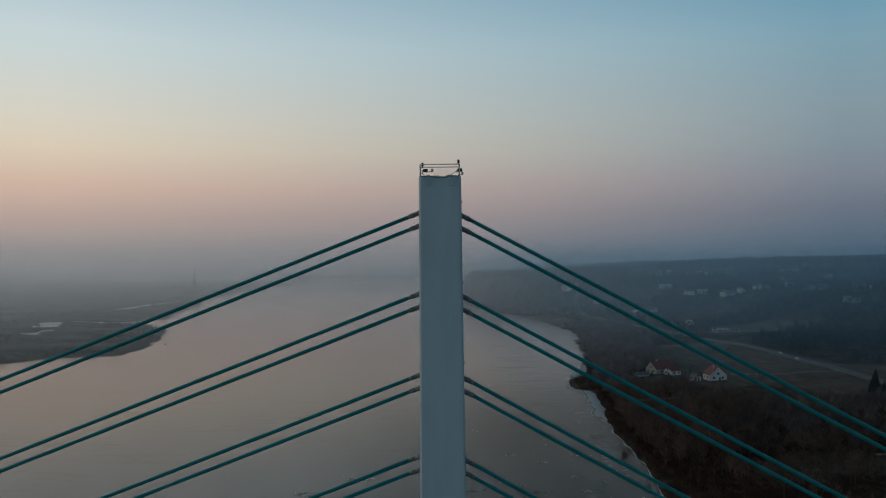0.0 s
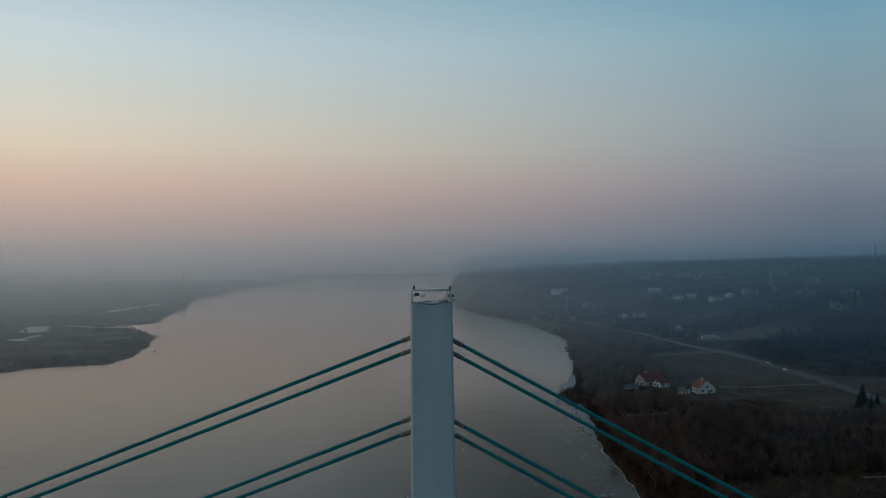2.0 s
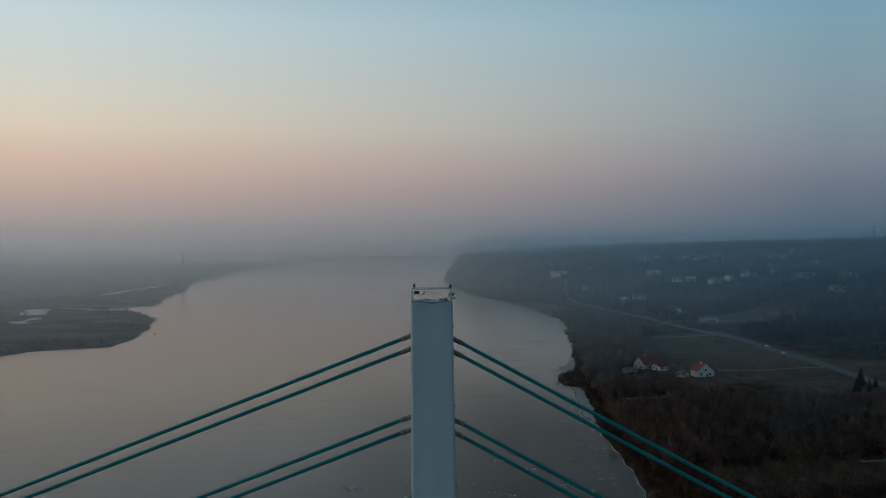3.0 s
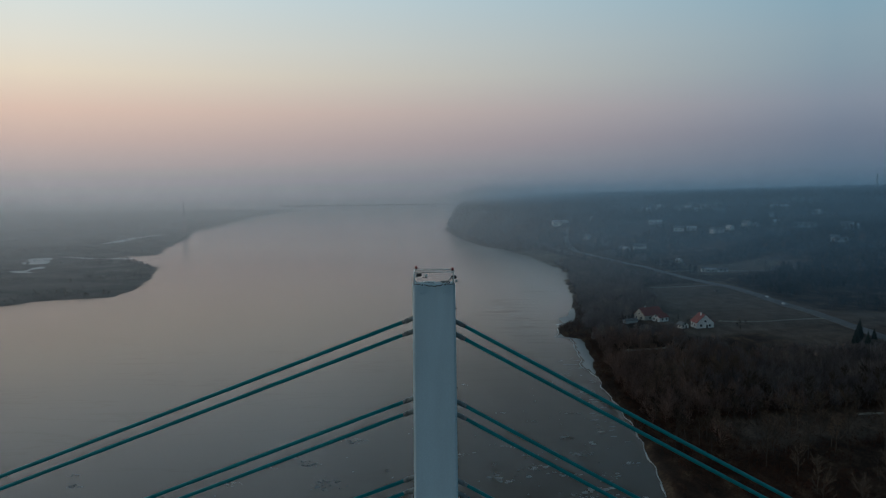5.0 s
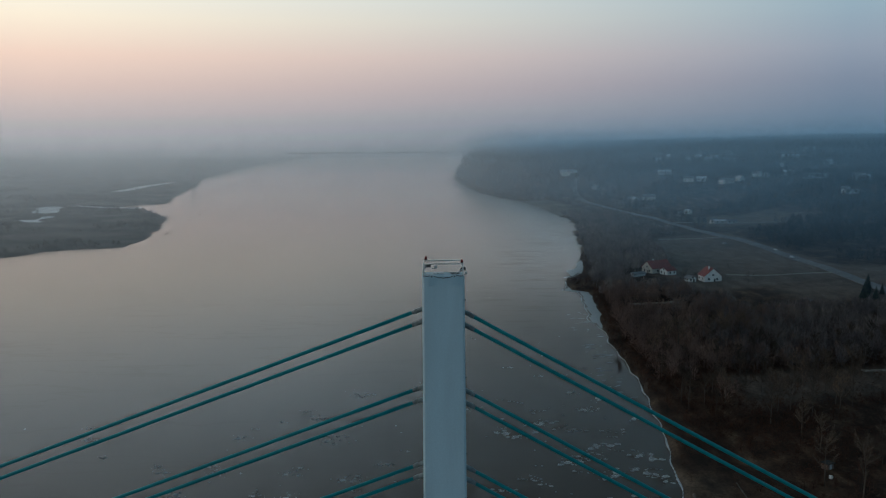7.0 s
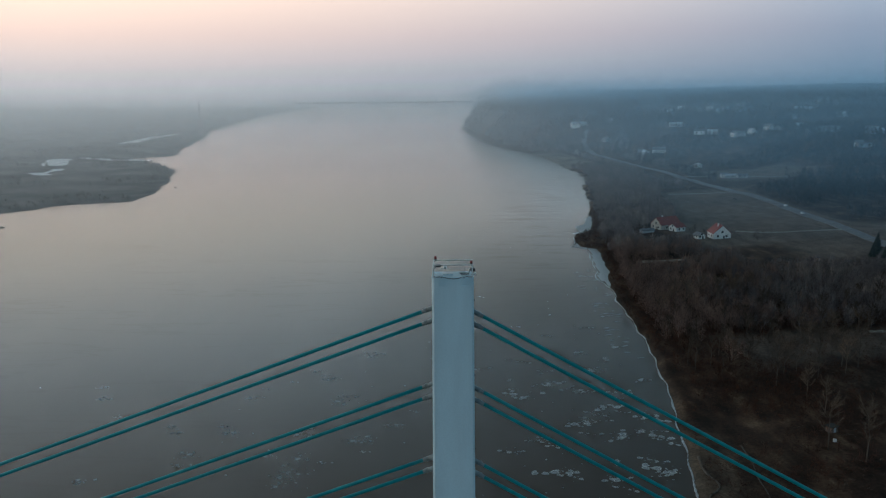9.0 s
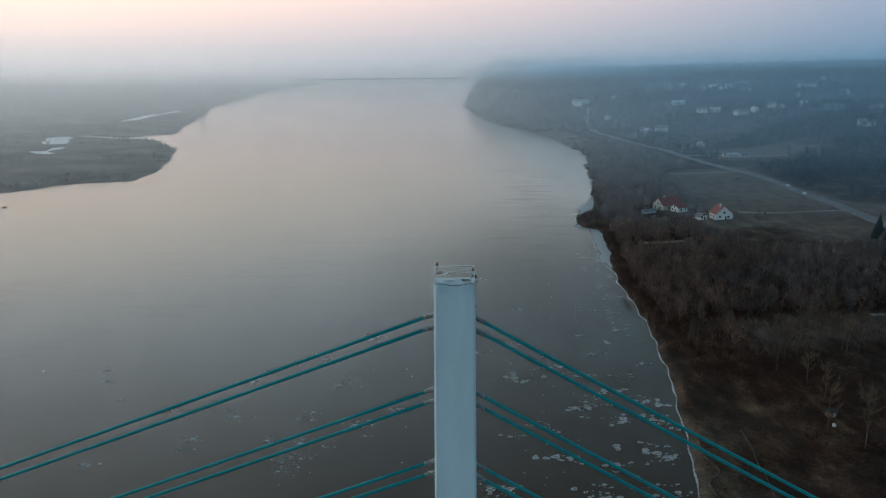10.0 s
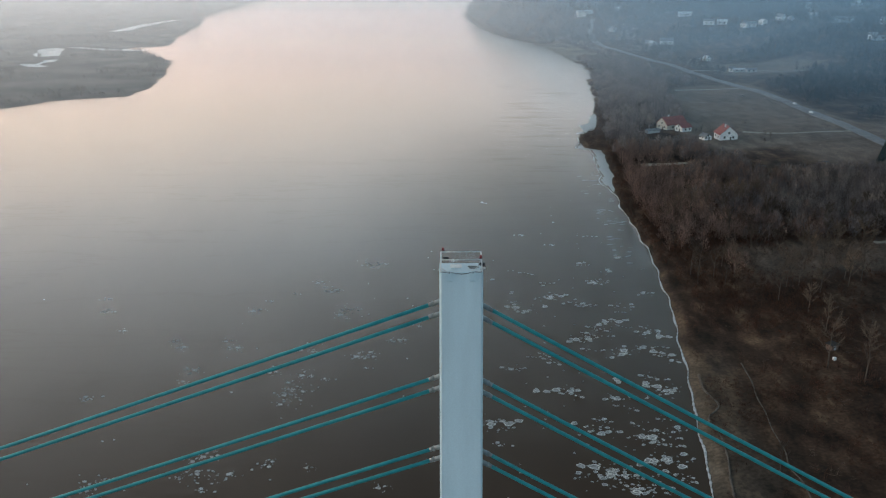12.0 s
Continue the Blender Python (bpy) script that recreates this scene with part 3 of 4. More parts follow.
ROAD = [(214, 1262), (205, 1238), (204, 1219), (209, 1192), (214, 1142), (222, 1067), (233, 970), (243, 900), (245, 830), (254, 698), (259, 656), (259, 594), (257, 538), (253, 485), (251, 436), (250, 380), (247, 300), (242, 200)]
tagged(ribbon(ROAD, 7.5, 0.35, 4, ASPHALT, "road"), "grey asphalt country road along the meadow", kind="structure")
for line, wide, mat, label in (([(188, 492), (200, 482), (214, 476), (232, 471), (250, 470)], 3.2, GRAVEL, "pale gravel farm track across the meadow"),
                               ([(196, 703), (215, 700), (236, 694), (252, 691)], 4.5, GRAVEL, "pale gravel field track meeting the road"),
                               ([(238, 842), (270, 830), (313, 800), (350, 790)], 4.0, GRAVEL, "pale gravel lane leading to low sheds"),
                               ([(104, 409), (118, 407), (134, 407)], 5.0, GRAVEL, "short pale gravel clearing among the trees"),
                               ([(163, 258), (175, 256.5), (192, 256)], 2.6, GRAVEL, "short pale gravel strip beside the scrub"),
                               ([(66.6, 150), (65.3, 140.5), (66.1, 135.6), (67.2, 131.8), (64.7, 127.9), (62.2, 126.5), (62.1, 122), (62.8, 116), (61.5, 107), (59.5, 99), (57.8, 90), (57, 76)], 0.42, TRODDEN, "narrow trodden footpath beside the shore"),
                               ([(80, 156), (79.2, 144), (77.5, 135), (77.2, 128), (75.6, 119), (75.1, 109), (73.2, 102), (74.3, 98), (73.7, 91), (72, 72)], 0.28, TRODDEN, "narrow trodden footpath through dry scrub")):
    tagged(ribbon(line, wide, 0.14, 1.5, mat, "path", 0.4), label, kind="structure")


# ---------------------------------------------------------------- the bridge
TOP, DEEP = 84.15, 2.2
LEFT_WAY, RIGHT_WAY = Vector((-0.934, 0.066, -0.351)).normalized(), Vector((0.881, -0.062, -0.468)).normalized()


def half_width(z):
    return 1.70 + (TOP - z) * 0.0047


def make_pylon():
    thing = tagged(new("bridge_pylon"), "tall pale grey steel bridge pylon tapering upwards", "bridge pylon")
    bm = bmesh.new()
    rings = []
    for z in (-3, 18, 40, 55, 70, 78, TOP):
        w, c, d = half_width(z), 0.16, DEEP / 2 + (TOP - z) * 0.003
        ring = [(w - c, -d), (w, -d + c), (w, d - c), (w - c, d), (-w + c, d), (-w, d - c), (-w, -d + c), (-w + c, -d)]
        rings.append([bm.verts.new((x, DEEP / 2 + y, z)) for x, y in ring])
    for a, b in zip(rings, rings[1:]):
        for i in range(8):
            bm.faces.new((a[i], a[(i + 1) % 8], b[(i + 1) % 8], b[i]))
    bm.faces.new(rings[-1])
    bmesh.ops.recalc_face_normals(bm, faces=bm.faces[:])
    part("shaft", bm, PYLON_PAINT, thing)
    part("top_plate", box(-1.66, 1.66, 0.03, DEEP - 0.03, TOP - 0.02, TOP + 0.05), PYLON_PAINT, thing, bevel=0.015)
    # padeyes on the broad face, and a slack dark cable along the edge
    for x in (-0.92, 0.90):
        bm = box(x - 0.15, x + 0.15, -0.09, -0.002, TOP - 0.50, TOP + 0.02)
        bmesh.ops.create_cone(bm, cap_ends=True, segments=20, radius1=0.15, radius2=0.15, depth=0.086, matrix=Matrix.Translation((x, -0.046, TOP + 0.02)) @ pose(0, 0, 0, 90).to_3x3().to_4x4())
        lug = part("padeye", bm, PYLON_PAINT, thing)
        # a black disc stands in for the shaded hole of the eye
        part("dark_eye_disc", tube((x, -0.098, TOP + 0.03), (x, -0.086, TOP + 0.03), 0.06, sides=14), DARK_BOX, lug)
        for dx in (-0.21, 0.21):
            part("rib", box(x + dx - 0.025, x + dx + 0.025, -0.16, -0.002, TOP - 0.66, TOP - 0.04), PYLON_PAINT, lug, bevel=0.008)
        part("bracket_shelf", box(x - 0.27, x + 0.27, -0.15, -0.002, TOP - 0.72, TOP - 0.66), PYLON_PAINT, lug, bevel=0.01)
    sag = [(-1.60 + 3.2 * k / 24, -0.035, TOP + 0.07 - 0.16 * max(0.0, math.cos(math.pi * (-1.60 + 3.2 * k / 24) / 1.8)) + 0.02 * math.sin(k * 1.9)) for k in range(25)]
    part("edge_cable", sweep(sag, 0.030, 8), DARK_BOX, thing, "dark slack cable along the edge")
    # weld seams across the shaft
    for z in (79.0, 72.4, 65.8, 59.2, 52.6):
        w, d = half_width(z) + 0.003, 0.003 + (TOP - z) * 0.003
        part("weld_seam", box(-w, w, -d - 0.004, DEEP + d + 0.004, z - 0.02, z + 0.02), PYLON_PAINT, thing)
    # ladder hooks on the right edge
    for z in (TOP - 2.05, TOP - 8.5, TOP - 15):
        part("edge_hook", box(half_width(z) - 0.01, half_width(z) + 0.10, 0.5, 0.62, z, z + 0.12), DARK_BOX, thing, bevel=0.01)
    return thing


def make_railing():
    thing = tagged(new("safety_railing"), "white tubular safety railing round the pylon top", "railing")
    z0, z1 = TOP + 0.05, TOP + 1.02
    corners = [(-1.58, 0.12), (1.58, 0.12), (1.58, DEEP - 0.12), (-1.58, DEEP - 0.12)]
    for x, y in corners:
        post = part("post", tube((x, y, z0), (x, y, z1), 0.045), RAIL_WHITE, thing)
        part("foot_plate", box(x - 0.1, x + 0.1, y - 0.1, y + 0.1, z0, z0 + 0.02), RAIL_WHITE, post)
    for (xa, ya), (xb, yb) in zip(corners, corners[1:] + corners[:1]):
        part("top_rail", tube((xa, ya, z1), (xb, yb, z1), 0.038), RAIL_WHITE, thing)
        if ya != yb:
            part("middle_rail", tube((xa, ya, z0 + 0.5), (xb, yb, z0 + 0.5), 0.03), RAIL_WHITE, thing)
    for k in range(16):
        x = -0.55 + k * 0.11
        part("mesh_bar", tube((x, DEEP - 0.12, z0 + 0.08), (x, DEEP - 0.12, z1 - 0.06), 0.004, sides=5), STEEL, thing)
    part("brace", tube((1.5, 0.12, z0 + 0.55), (0.75, 0.12, z0), 0.02, sides=6), RAIL_WHITE, thing)
    part("brace", tube((-1.5, 0.12, z0 + 0.3), (-1.15, 0.12, z0), 0.03, sides=6), RAIL_WHITE, thing)
    return thing


def make_beacon(x, y, z):
    thing = tagged(new("obstruction_light"), "red aircraft warning lamp on a short white stem", "warning lamp")
    thing.location = (x, y, z)
    part("stem", tube((0, 0, 0), (0, 0, 0.16), 0.05), RAIL_WHITE, thing)
    part("base", tube((0, 0, 0.16), (0, 0, 0.22), 0.11, 0.10), DARK_BOX, thing)
    bm = tube((0, 0, 0.22), (0, 0, 0.40), 0.10, 0.095)
    bmesh.ops.create_uvsphere(bm, u_segments=12, v_segments=6, radius=0.095, matrix=Matrix.Translation((0, 0, 0.40)) @ Matrix.Diagonal((1, 1, 0.6, 1)))
    part("lens", bm, LAMP_RED, thing, "dark red glass lens")
    return thing


def make_camera_box(x, y, z):
    thing = tagged(new("floodlight"), "black floodlight casing clamped to the railing", "floodlight")
    thing.location = (x, y, z)
    part("casing", box(-0.20, 0.20, -0.13, 0.13, 0, 0.26), DARK_BOX, thing, bevel=0.03)
    part("glass", box(-0.16, 0.16, -0.15, -0.132, 0.03, 0.23), GLASS, thing)
    part("bracket", box(-0.28, -0.20, -0.03, 0.03, -0.10, 0.16), STEEL, thing, bevel=0.01)
    return thing


def make_round_lamp(x, y, z, r, label):
    thing = tagged(new("side_lamp"), label, "lamp")
    thing.location = (x, y, z)
    bm = bmesh.new()
    bmesh.ops.create_uvsphere(bm, u_segments=16, v_segments=10, radius=r)
    for f in bm.faces:
        f.smooth = True
    part("globe", bm, RAIL_WHITE, thing)
    part("collar", tube((0, 0, -r * 1.15), (0, 0, -r * 0.7), r * 0.7), STEEL, thing)
    part("arm", tube((-0.32, 0, -r), (0, 0, -r), 0.03, sides=8), STEEL, thing)
    return thing


make_pylon()
make_railing()
make_beacon(-1.42, DEEP - 0.12, TOP + 0.94)
make_beacon(1.50, 0.12, TOP + 0.94)
make_camera_box(-1.18, 1.55, TOP + 0.55)
make_camera_box(1.62, 0.45, TOP + 0.45)
make_round_lamp(1.80, 0.25, TOP + 0.30, 0.11, "white globe lamp on a short steel arm")
make_round_lamp(-0.62, 1.0, TOP + 0.66, 0.13, "small white globe lamp above the pylon hatch")
hatch = tagged(new("roof_hatch"), "low white metal hatch box on the pylon top", "hatch")
part("lid", box(-0.85, 0.05, 0.7, 1.5, TOP + 0.13, TOP + 0.18), RAIL_WHITE, hatch, bevel=0.02)
part("body", box(-0.78, -0.02, 0.77, 1.43, TOP + 0.05, TOP + 0.13), PYLON_PAINT, hatch)
part("handle", tube((-0.5, 0.68, TOP + 0.155), (-0.3, 0.68, TOP + 0.155), 0.02, sides=8), DARK_BOX, hatch)
coil = tagged(new("cable_coil"), "grey coiled cable lying on the pylon top", "cable")
bm = bmesh.new()
for k in range(40):
    a, b = k * 0.42, (k + 1) * 0.42
    r0, r1 = 0.20 + 0.05 * math.sin(a * 1.7), 0.20 + 0.05 * math.sin(b * 1.7)
    tube((0.95 + r0 * math.cos(a) * 1.7, 0.9 + r0 * math.sin(a), TOP + 0.08 + k * 0.003), (0.95 + r1 * math.cos(b) * 1.7, 0.9 + r1 * math.sin(b), TOP + 0.083 + k * 0.003), 0.03, sides=6, bm=bm)
part("loops", bm, SOCKET_GREY, coil)


def make_stay(z, way, reach):
    """One stay: a grey socket at the pylon, a tapered collar and the long teal sheath."""
    thing = tagged(new("stay_cable"), "teal sheathed stay cable with a grey steel socket", "stay cable", "stay cables of the bridge")
    at = Vector((0, 1.0, z))
    d0 = (half_width(z) - 0.25) / abs(way.x)
    p = [at + way * (d0 + s) for s in (0, 0.78, 0.85, 1.05, 1.18)]
    part("socket", tube(p[0], p[1], 0.205, 0.195, 16), SOCKET_GREY, thing)
    part("collar", tube(p[1], p[2], 0.235, 0.235, 16), SOCKET_GREY, thing)
    part("boot", tube(p[2], p[4], 0.195, 0.168, 16), SOCKET_GREY, thing, "grey tapered boot")
    n = 24
    far = at + way * reach
    pts = [p[3].lerp(far, k / n) - Vector((0, 0, 0.9 * 4 * (k / n) * (1 - k / n) * 0.35)) for k in range(n + 1)]
    part("sheath", sweep(pts, 0.158), STAY_TEAL, thing)
    return thing


for level in range(4):
    for under in (0, 1.05):
        z = 81.98 - 6.55 * level - under
        make_stay(z, LEFT_WAY, (z - 19.8) / -LEFT_WAY.z)
        make_stay(z + 0.02, RIGHT_WAY, (z - 19.8) / -RIGHT_WAY.z)

deck = tagged(new("bridge_deck"), "grey concrete and steel bridge deck below the stays", "bridge deck")
deck.matrix_world = pose(0, 1.1, 0, 0, 0, -4.0)
part("girder", box(-420, 260, -13, 13, 16.5, 19.2), CONCRETE, deck)
part("carriageway", box(-420, 260, -12.4, 12.4, 19.2, 19.5), ASPHALT, deck)
for y in (-12.7, 12.7):
    part("parapet", box(-420, 260, y - 0.2, y + 0.2, 19.2, 20.3), CONCRETE, deck)
part("anchor_beam", box(-420, 260, -0.5, 0.5, 19.5, 20.0), CONCRETE, deck)
part("pier", box(-4, 4, -12, 12, -3, 16.5), CONCRETE, deck)


# ---------------------------------------------------------------- the old bridge far up the river
def make_far_bridge():
    thing = tagged(new("road_bridge"), "long low river bridge on many piers, far off in mist", "bridge")
    thing.location = (0, 4560, 0)
    part("deck", box(-820, 180, -5, 5, 25, 30), BRIDGE_STEEL, thing)
    part("truss", box(-820, 180, -5, -4.4, 30, 34), BRIDGE_STEEL, thing)
    for k in range(10):
        x = -770 + 100 * k
        part("pier", box(x - 5, x + 5, -5, 5, -3, 27), BRIDGE_STEEL, thing, bevel=1.0)


make_far_bridge()


# ---------------------------------------------------------------- houses, cars and masts
def make_house(x, y, turn, wide, length, eaves, ridge, wall, roof, label, windows=2, chimney=True):
    """A gabled house: its gable faces -y before it is turned."""
    thing = tagged(new("house"), label, "house", "houses of the village")
    thing.matrix_world = pose(x, y, float(height(x, y)) - 0.1, 0, 0, turn)
    a, l = wide / 2, length
    bm = bmesh.new()
    v = [bm.verts.new(p) for p in ((-a, 0, -1), (a, 0, -1), (a, 0, eaves), (0, 0, ridge), (-a, 0, eaves), (-a, l, -1), (a, l, -1), (a, l, eaves), (0, l, ridge), (-a, l, eaves))]
    for f in ((0, 1, 2, 3, 4), (9, 8, 7, 6, 5), (1, 6, 7, 2), (5, 0, 4, 9), (2, 7, 8, 3), (3, 8, 9, 4)):
        bm.faces.new([v[i] for i in f])
    walls = part("wall", bm, wall, thing)
    rise = (ridge - eaves) / a
    for s in (-1, 1):
        bm = bmesh.new()
        o, t = 0.5, 0.25
        corner = [(s * (a + o), eaves - o * rise), (0, ridge), (0, ridge + t), (s * (a + o), eaves - o * rise + t)]
        lo = [bm.verts.new((px, -o, pz + 0.02)) for px, pz in corner]
        hi = [bm.verts.new((px, l + o, pz + 0.02)) for px, pz in corner]
        for i in range(4):
            bm.faces.new((lo[i], lo[(i + 1) % 4], hi[(i + 1) % 4], hi[i]))
        bm.faces.new(lo), bm.faces.new(hi[::-1])
        bmesh.ops.recalc_face_normals(bm, faces=bm.faces[:])
        part("roof", bm, roof, thing)
    if chimney:
        c = part("chimney", box(-1.6, -0.9, l * 0.35, l * 0.35 + 0.8, ridge - 1.5, ridge + 1.0), PLASTER, thing, bevel=0.04)
        part("chimney_cap", box(-1.7, -0.8, l * 0.35 - 0.1, l * 0.35 + 0.9, ridge + 1.0, ridge + 1.12), CONCRETE, c)
    if windows:
        spots = [(0.0, eaves + 0.1, 1.3, 1.3)] + [(dx, 1.0, 1.3, 1.4) for dx in (-a * 0.5, a * 0.5)][: windows - 1]
        for wx, wz, ww, wh in spots:
            win = part("window", box(wx - ww / 2, wx + ww / 2, -0.05, -0.004, wz, wz + wh), GLASS, thing)
            bm = box(wx - ww / 2 - 0.1, wx - ww / 2, -0.09, -0.004, wz - 0.1, wz + wh + 0.1)
            box(wx + ww / 2, wx + ww / 2 + 0.1, -0.09, -0.004, wz - 0.1, wz + wh + 0.1, bm)
            box(wx - ww / 2, wx + ww / 2, -0.09, -0.004, wz + wh, wz + wh + 0.1, bm)
            box(wx - ww / 2, wx + ww / 2, -0.12, -0.004, wz - 0.1, wz, bm)
            part("frame", bm, RAIL_WHITE, win)
        for k in range(2):
            yy = l * (0.25 + 0.45 * k)
            for s in (-1, 1):
                part("window", box(s * a - 0.05, s * a + 0.05, yy, yy + 1.4, 1.0, 2.3), GLASS, thing)
        part("door", box(a * 0.1, a * 0.1 + 1.0, -0.06, -0.004, -0.5, 2.0), DARK_BOX, thing)
    return thing


make_house(172.5, 467, 3, 11.0, 11, 3.6, 8.4, PLASTER, ROOF_RED, "white plastered house with a steep red tiled roof", 3)
make_house(160.5, 470, 14, 5.0, 6, 2.3, 3.8, PLASTER, ROOF_GREY, "small white outbuilding with a low grey roof", 2, False)
make_house(141, 510, -62, 10.5, 17, 3.6, 8.0, CREAM, ROOF_RED, "cream farmhouse with a broad red tiled roof", 3)
make_house(150, 501, -62, 7.0, 8, 3.0, 5.0, PLASTER, ROOF_RED, "low white annexe with a red roof", 2, False)
make_house(128, 497, -70, 4.0, 9, 2.0, 3.0, GREY_WALL, ROOF_GREY, "low grey shed beside the farmhouse", 0, False)

# each house: x, y, turn, width, length, eaves, ridge, grey or white
HILL_FOOT = [(192, 1283, -80, 15, 34, 7, 11, 0), (200, 1276, -20, 12, 18, 8, 12, 0), (236, 1204, 30, 11, 18, 5, 8, 1), (266, 1086, 10, 12, 16, 6, 9, 1), (266, 1100, 60, 9, 12, 5, 8, 1),
             (288, 1075, 80, 12, 24, 5, 9, 0), (288, 916, 20, 8, 10, 4, 7, 0), (277, 907, 70, 7, 12, 3, 6, 1), (285, 810, 85, 7, 9, 4, 6, 0), (292, 804, 88, 6, 16, 3, 4.5, 1)]
LANE_HOUSES = [(301, 797, 88, 6, 14, 3, 4.5, 1), (345, 1096, 75, 10, 20, 5, 8, 0), (357, 1080, 70, 9, 18, 4, 7, 1), (370, 1039, 15, 12, 14, 6, 9, 0), (379, 1035, 80, 9, 16, 4, 7, 1),
               (389, 1034, 20, 9, 12, 5, 8, 0), (417, 1049, 30, 11, 14, 6, 10, 0), (419, 1035, -40, 9, 12, 5, 8, 1), (470, 1071, 70, 10, 18, 5, 8, 1), (483, 1000, 85, 12, 40, 5, 8, 1)]
TERRACE = [(505, 951, 40, 14, 18, 7, 10, 0), (504, 936, 80, 10, 22, 5, 8, 1), (449, 868, 60, 9, 12, 5, 8, 0), (453, 857, 85, 7, 20, 3, 5, 1), (334, 1168, 85, 9, 26, 4, 7, 1),
           (257, 1291, 20, 8, 10, 5, 8, 0), (370, 1366, 70, 14, 20, 6, 9, 0), (394, 1388, 30, 12, 16, 6, 9, 1), (414, 1349, 60, 12, 18, 6, 9, 0), (432, 1358, 10, 12, 14, 6, 9, 0)]
PLATEAU = [(439, 1314, 75, 12, 18, 6, 9, 0), (454, 1345, 20, 12, 16, 6, 9, 1), (467, 1290, 80, 12, 26, 6, 9, 1), (566, 1286, 85, 14, 40, 6, 9, 1), (635, 1384, 85, 14, 26, 6, 9, 1),
           (496, 1388, 45, 12, 16, 6, 9, 1), (585, 1211, 30, 12, 18, 6, 9, 1), (519, 1220, 70, 12, 18, 6, 9, 1)]
VILLAGE = HILL_FOOT + LANE_HOUSES + TERRACE + PLATEAU
for i, (x, y, turn, wide, length, eaves, ridge, pale) in enumerate(VILLAGE):
    make_house(x, y, turn, wide * 0.75, length * 0.7, eaves * 0.8, ridge * 0.8, (PLASTER, GREY_WALL)[pale], (ROOF_PALE, ROOF_GREY, ROOF_GREY)[i % 3],
               ("white village house with a pale roof among trees", "grey village house with a dull roof among trees")[pale], 1, False)
rng = np.random.default_rng(4)
for p in scatter(rng, 30, 480, 1250, 1450, 2400, lambda x, y: x > 0.24 * y):
    make_house(float(p[0]), float(p[1]), float(rng.uniform(0, 180)), float(rng.uniform(8, 11)), float(rng.uniform(9, 14)), 5.0, 8.5, (PLASTER, GREY_WALL)[int(rng.integers(2))],
               (ROOF_PALE, ROOF_GREY)[int(rng.integers(2))], "pale house on the misty plateau", 0, False)


def make_car(x, y, turn, paint, label):
    thing = tagged(new("car"), label, "car", "cars on the road")
    thing.matrix_world = pose(x, y, float(height(x, y)) + 0.42, 0, 0, turn)
    bm = box(-0.88, 0.88, -2.15, 2.15, 0.32, 0.85)
    part("body", bm, paint, thing, bevel=0.12)
    bm = bmesh.new()
    bmesh.ops.create_cube(bm, size=1, matrix=Matrix.Translation((0, -0.2, 1.12)) @ Matrix.Diagonal((1.55, 2.3, 0.6, 1)))
    for v in bm.verts:
        if v.co.z > 1.2:
            v.co.y = -0.2 + (v.co.y + 0.2) * 0.65
            v.co.x *= 0.86
    cabin = part("cabin", bm, paint, thing)
    part("windscreen", box(-0.62, 0.62, 0.62, 0.70, 0.9, 1.3), GLASS, cabin)
    part("rear_window", box(-0.62, 0.62, -1.12, -1.05, 0.9, 1.3), GLASS, cabin)
    for sx in (-1, 1):
        for wy in (-1.35, 1.35):
            wheel = part("wheel", tube((sx * 0.72, wy, 0.31), (sx * 0.92, wy, 0.31), 0.31, sides=16), RUBBER, thing)
            part("rim", tube((sx * 0.9, wy, 0.31), (sx * 0.935, wy, 0.31), 0.19, sides=12), STEEL, wheel)


make_car(260, 590, 2, CAR_WHITE, "white car driving on the asphalt road")
make_car(255.5, 548, 178, CAR_WHITE, "white hatchback driving on the asphalt road")
make_car(237, 640, 20, CAR_DARK, "dark car parked near the meadow edge")


def make_shed(x, y):
    thing = tagged(new("garden_hut"), "small weathered hut with a dull pale wall", "hut")
    thing.matrix_world = pose(x, y, float(height(x, y)) - 0.1, 0, 0, 25)
    part("wall", box(-1.3, 1.3, -1.1, 1.1, -0.2, 1.7), HUT_WOOD, thing, bevel=0.03)
    part("roof", box(-1.6, 1.6, -1.4, 1.4, 1.7, 1.85), RUBBER, thing, "dark felt roof", bevel=0.03)
    part("door", box(-0.4, 0.4, -1.16, -1.10, 0, 1.5), GREY_WALL, thing)


make_shed(107.5, 161.5)
for x, y in ((166, 387), (174, 374), (200, 390), (186, 381)):
    make_shed(x, y)
tank = tagged(new("water_tank"), "small white plastic tank standing in scrub", "tank")
tank.matrix_world = pose(105.3, 154.5, float(height(105.3, 154.5)), 0, 0, 10)
part("body", box(-0.4, 0.4, -0.4, 0.4, 0, 0.9), PLASTER, tank, bevel=0.08)
part("cap", tube((0, 0, 0.9), (0, 0, 0.96), 0.12), DARK_BOX, tank)


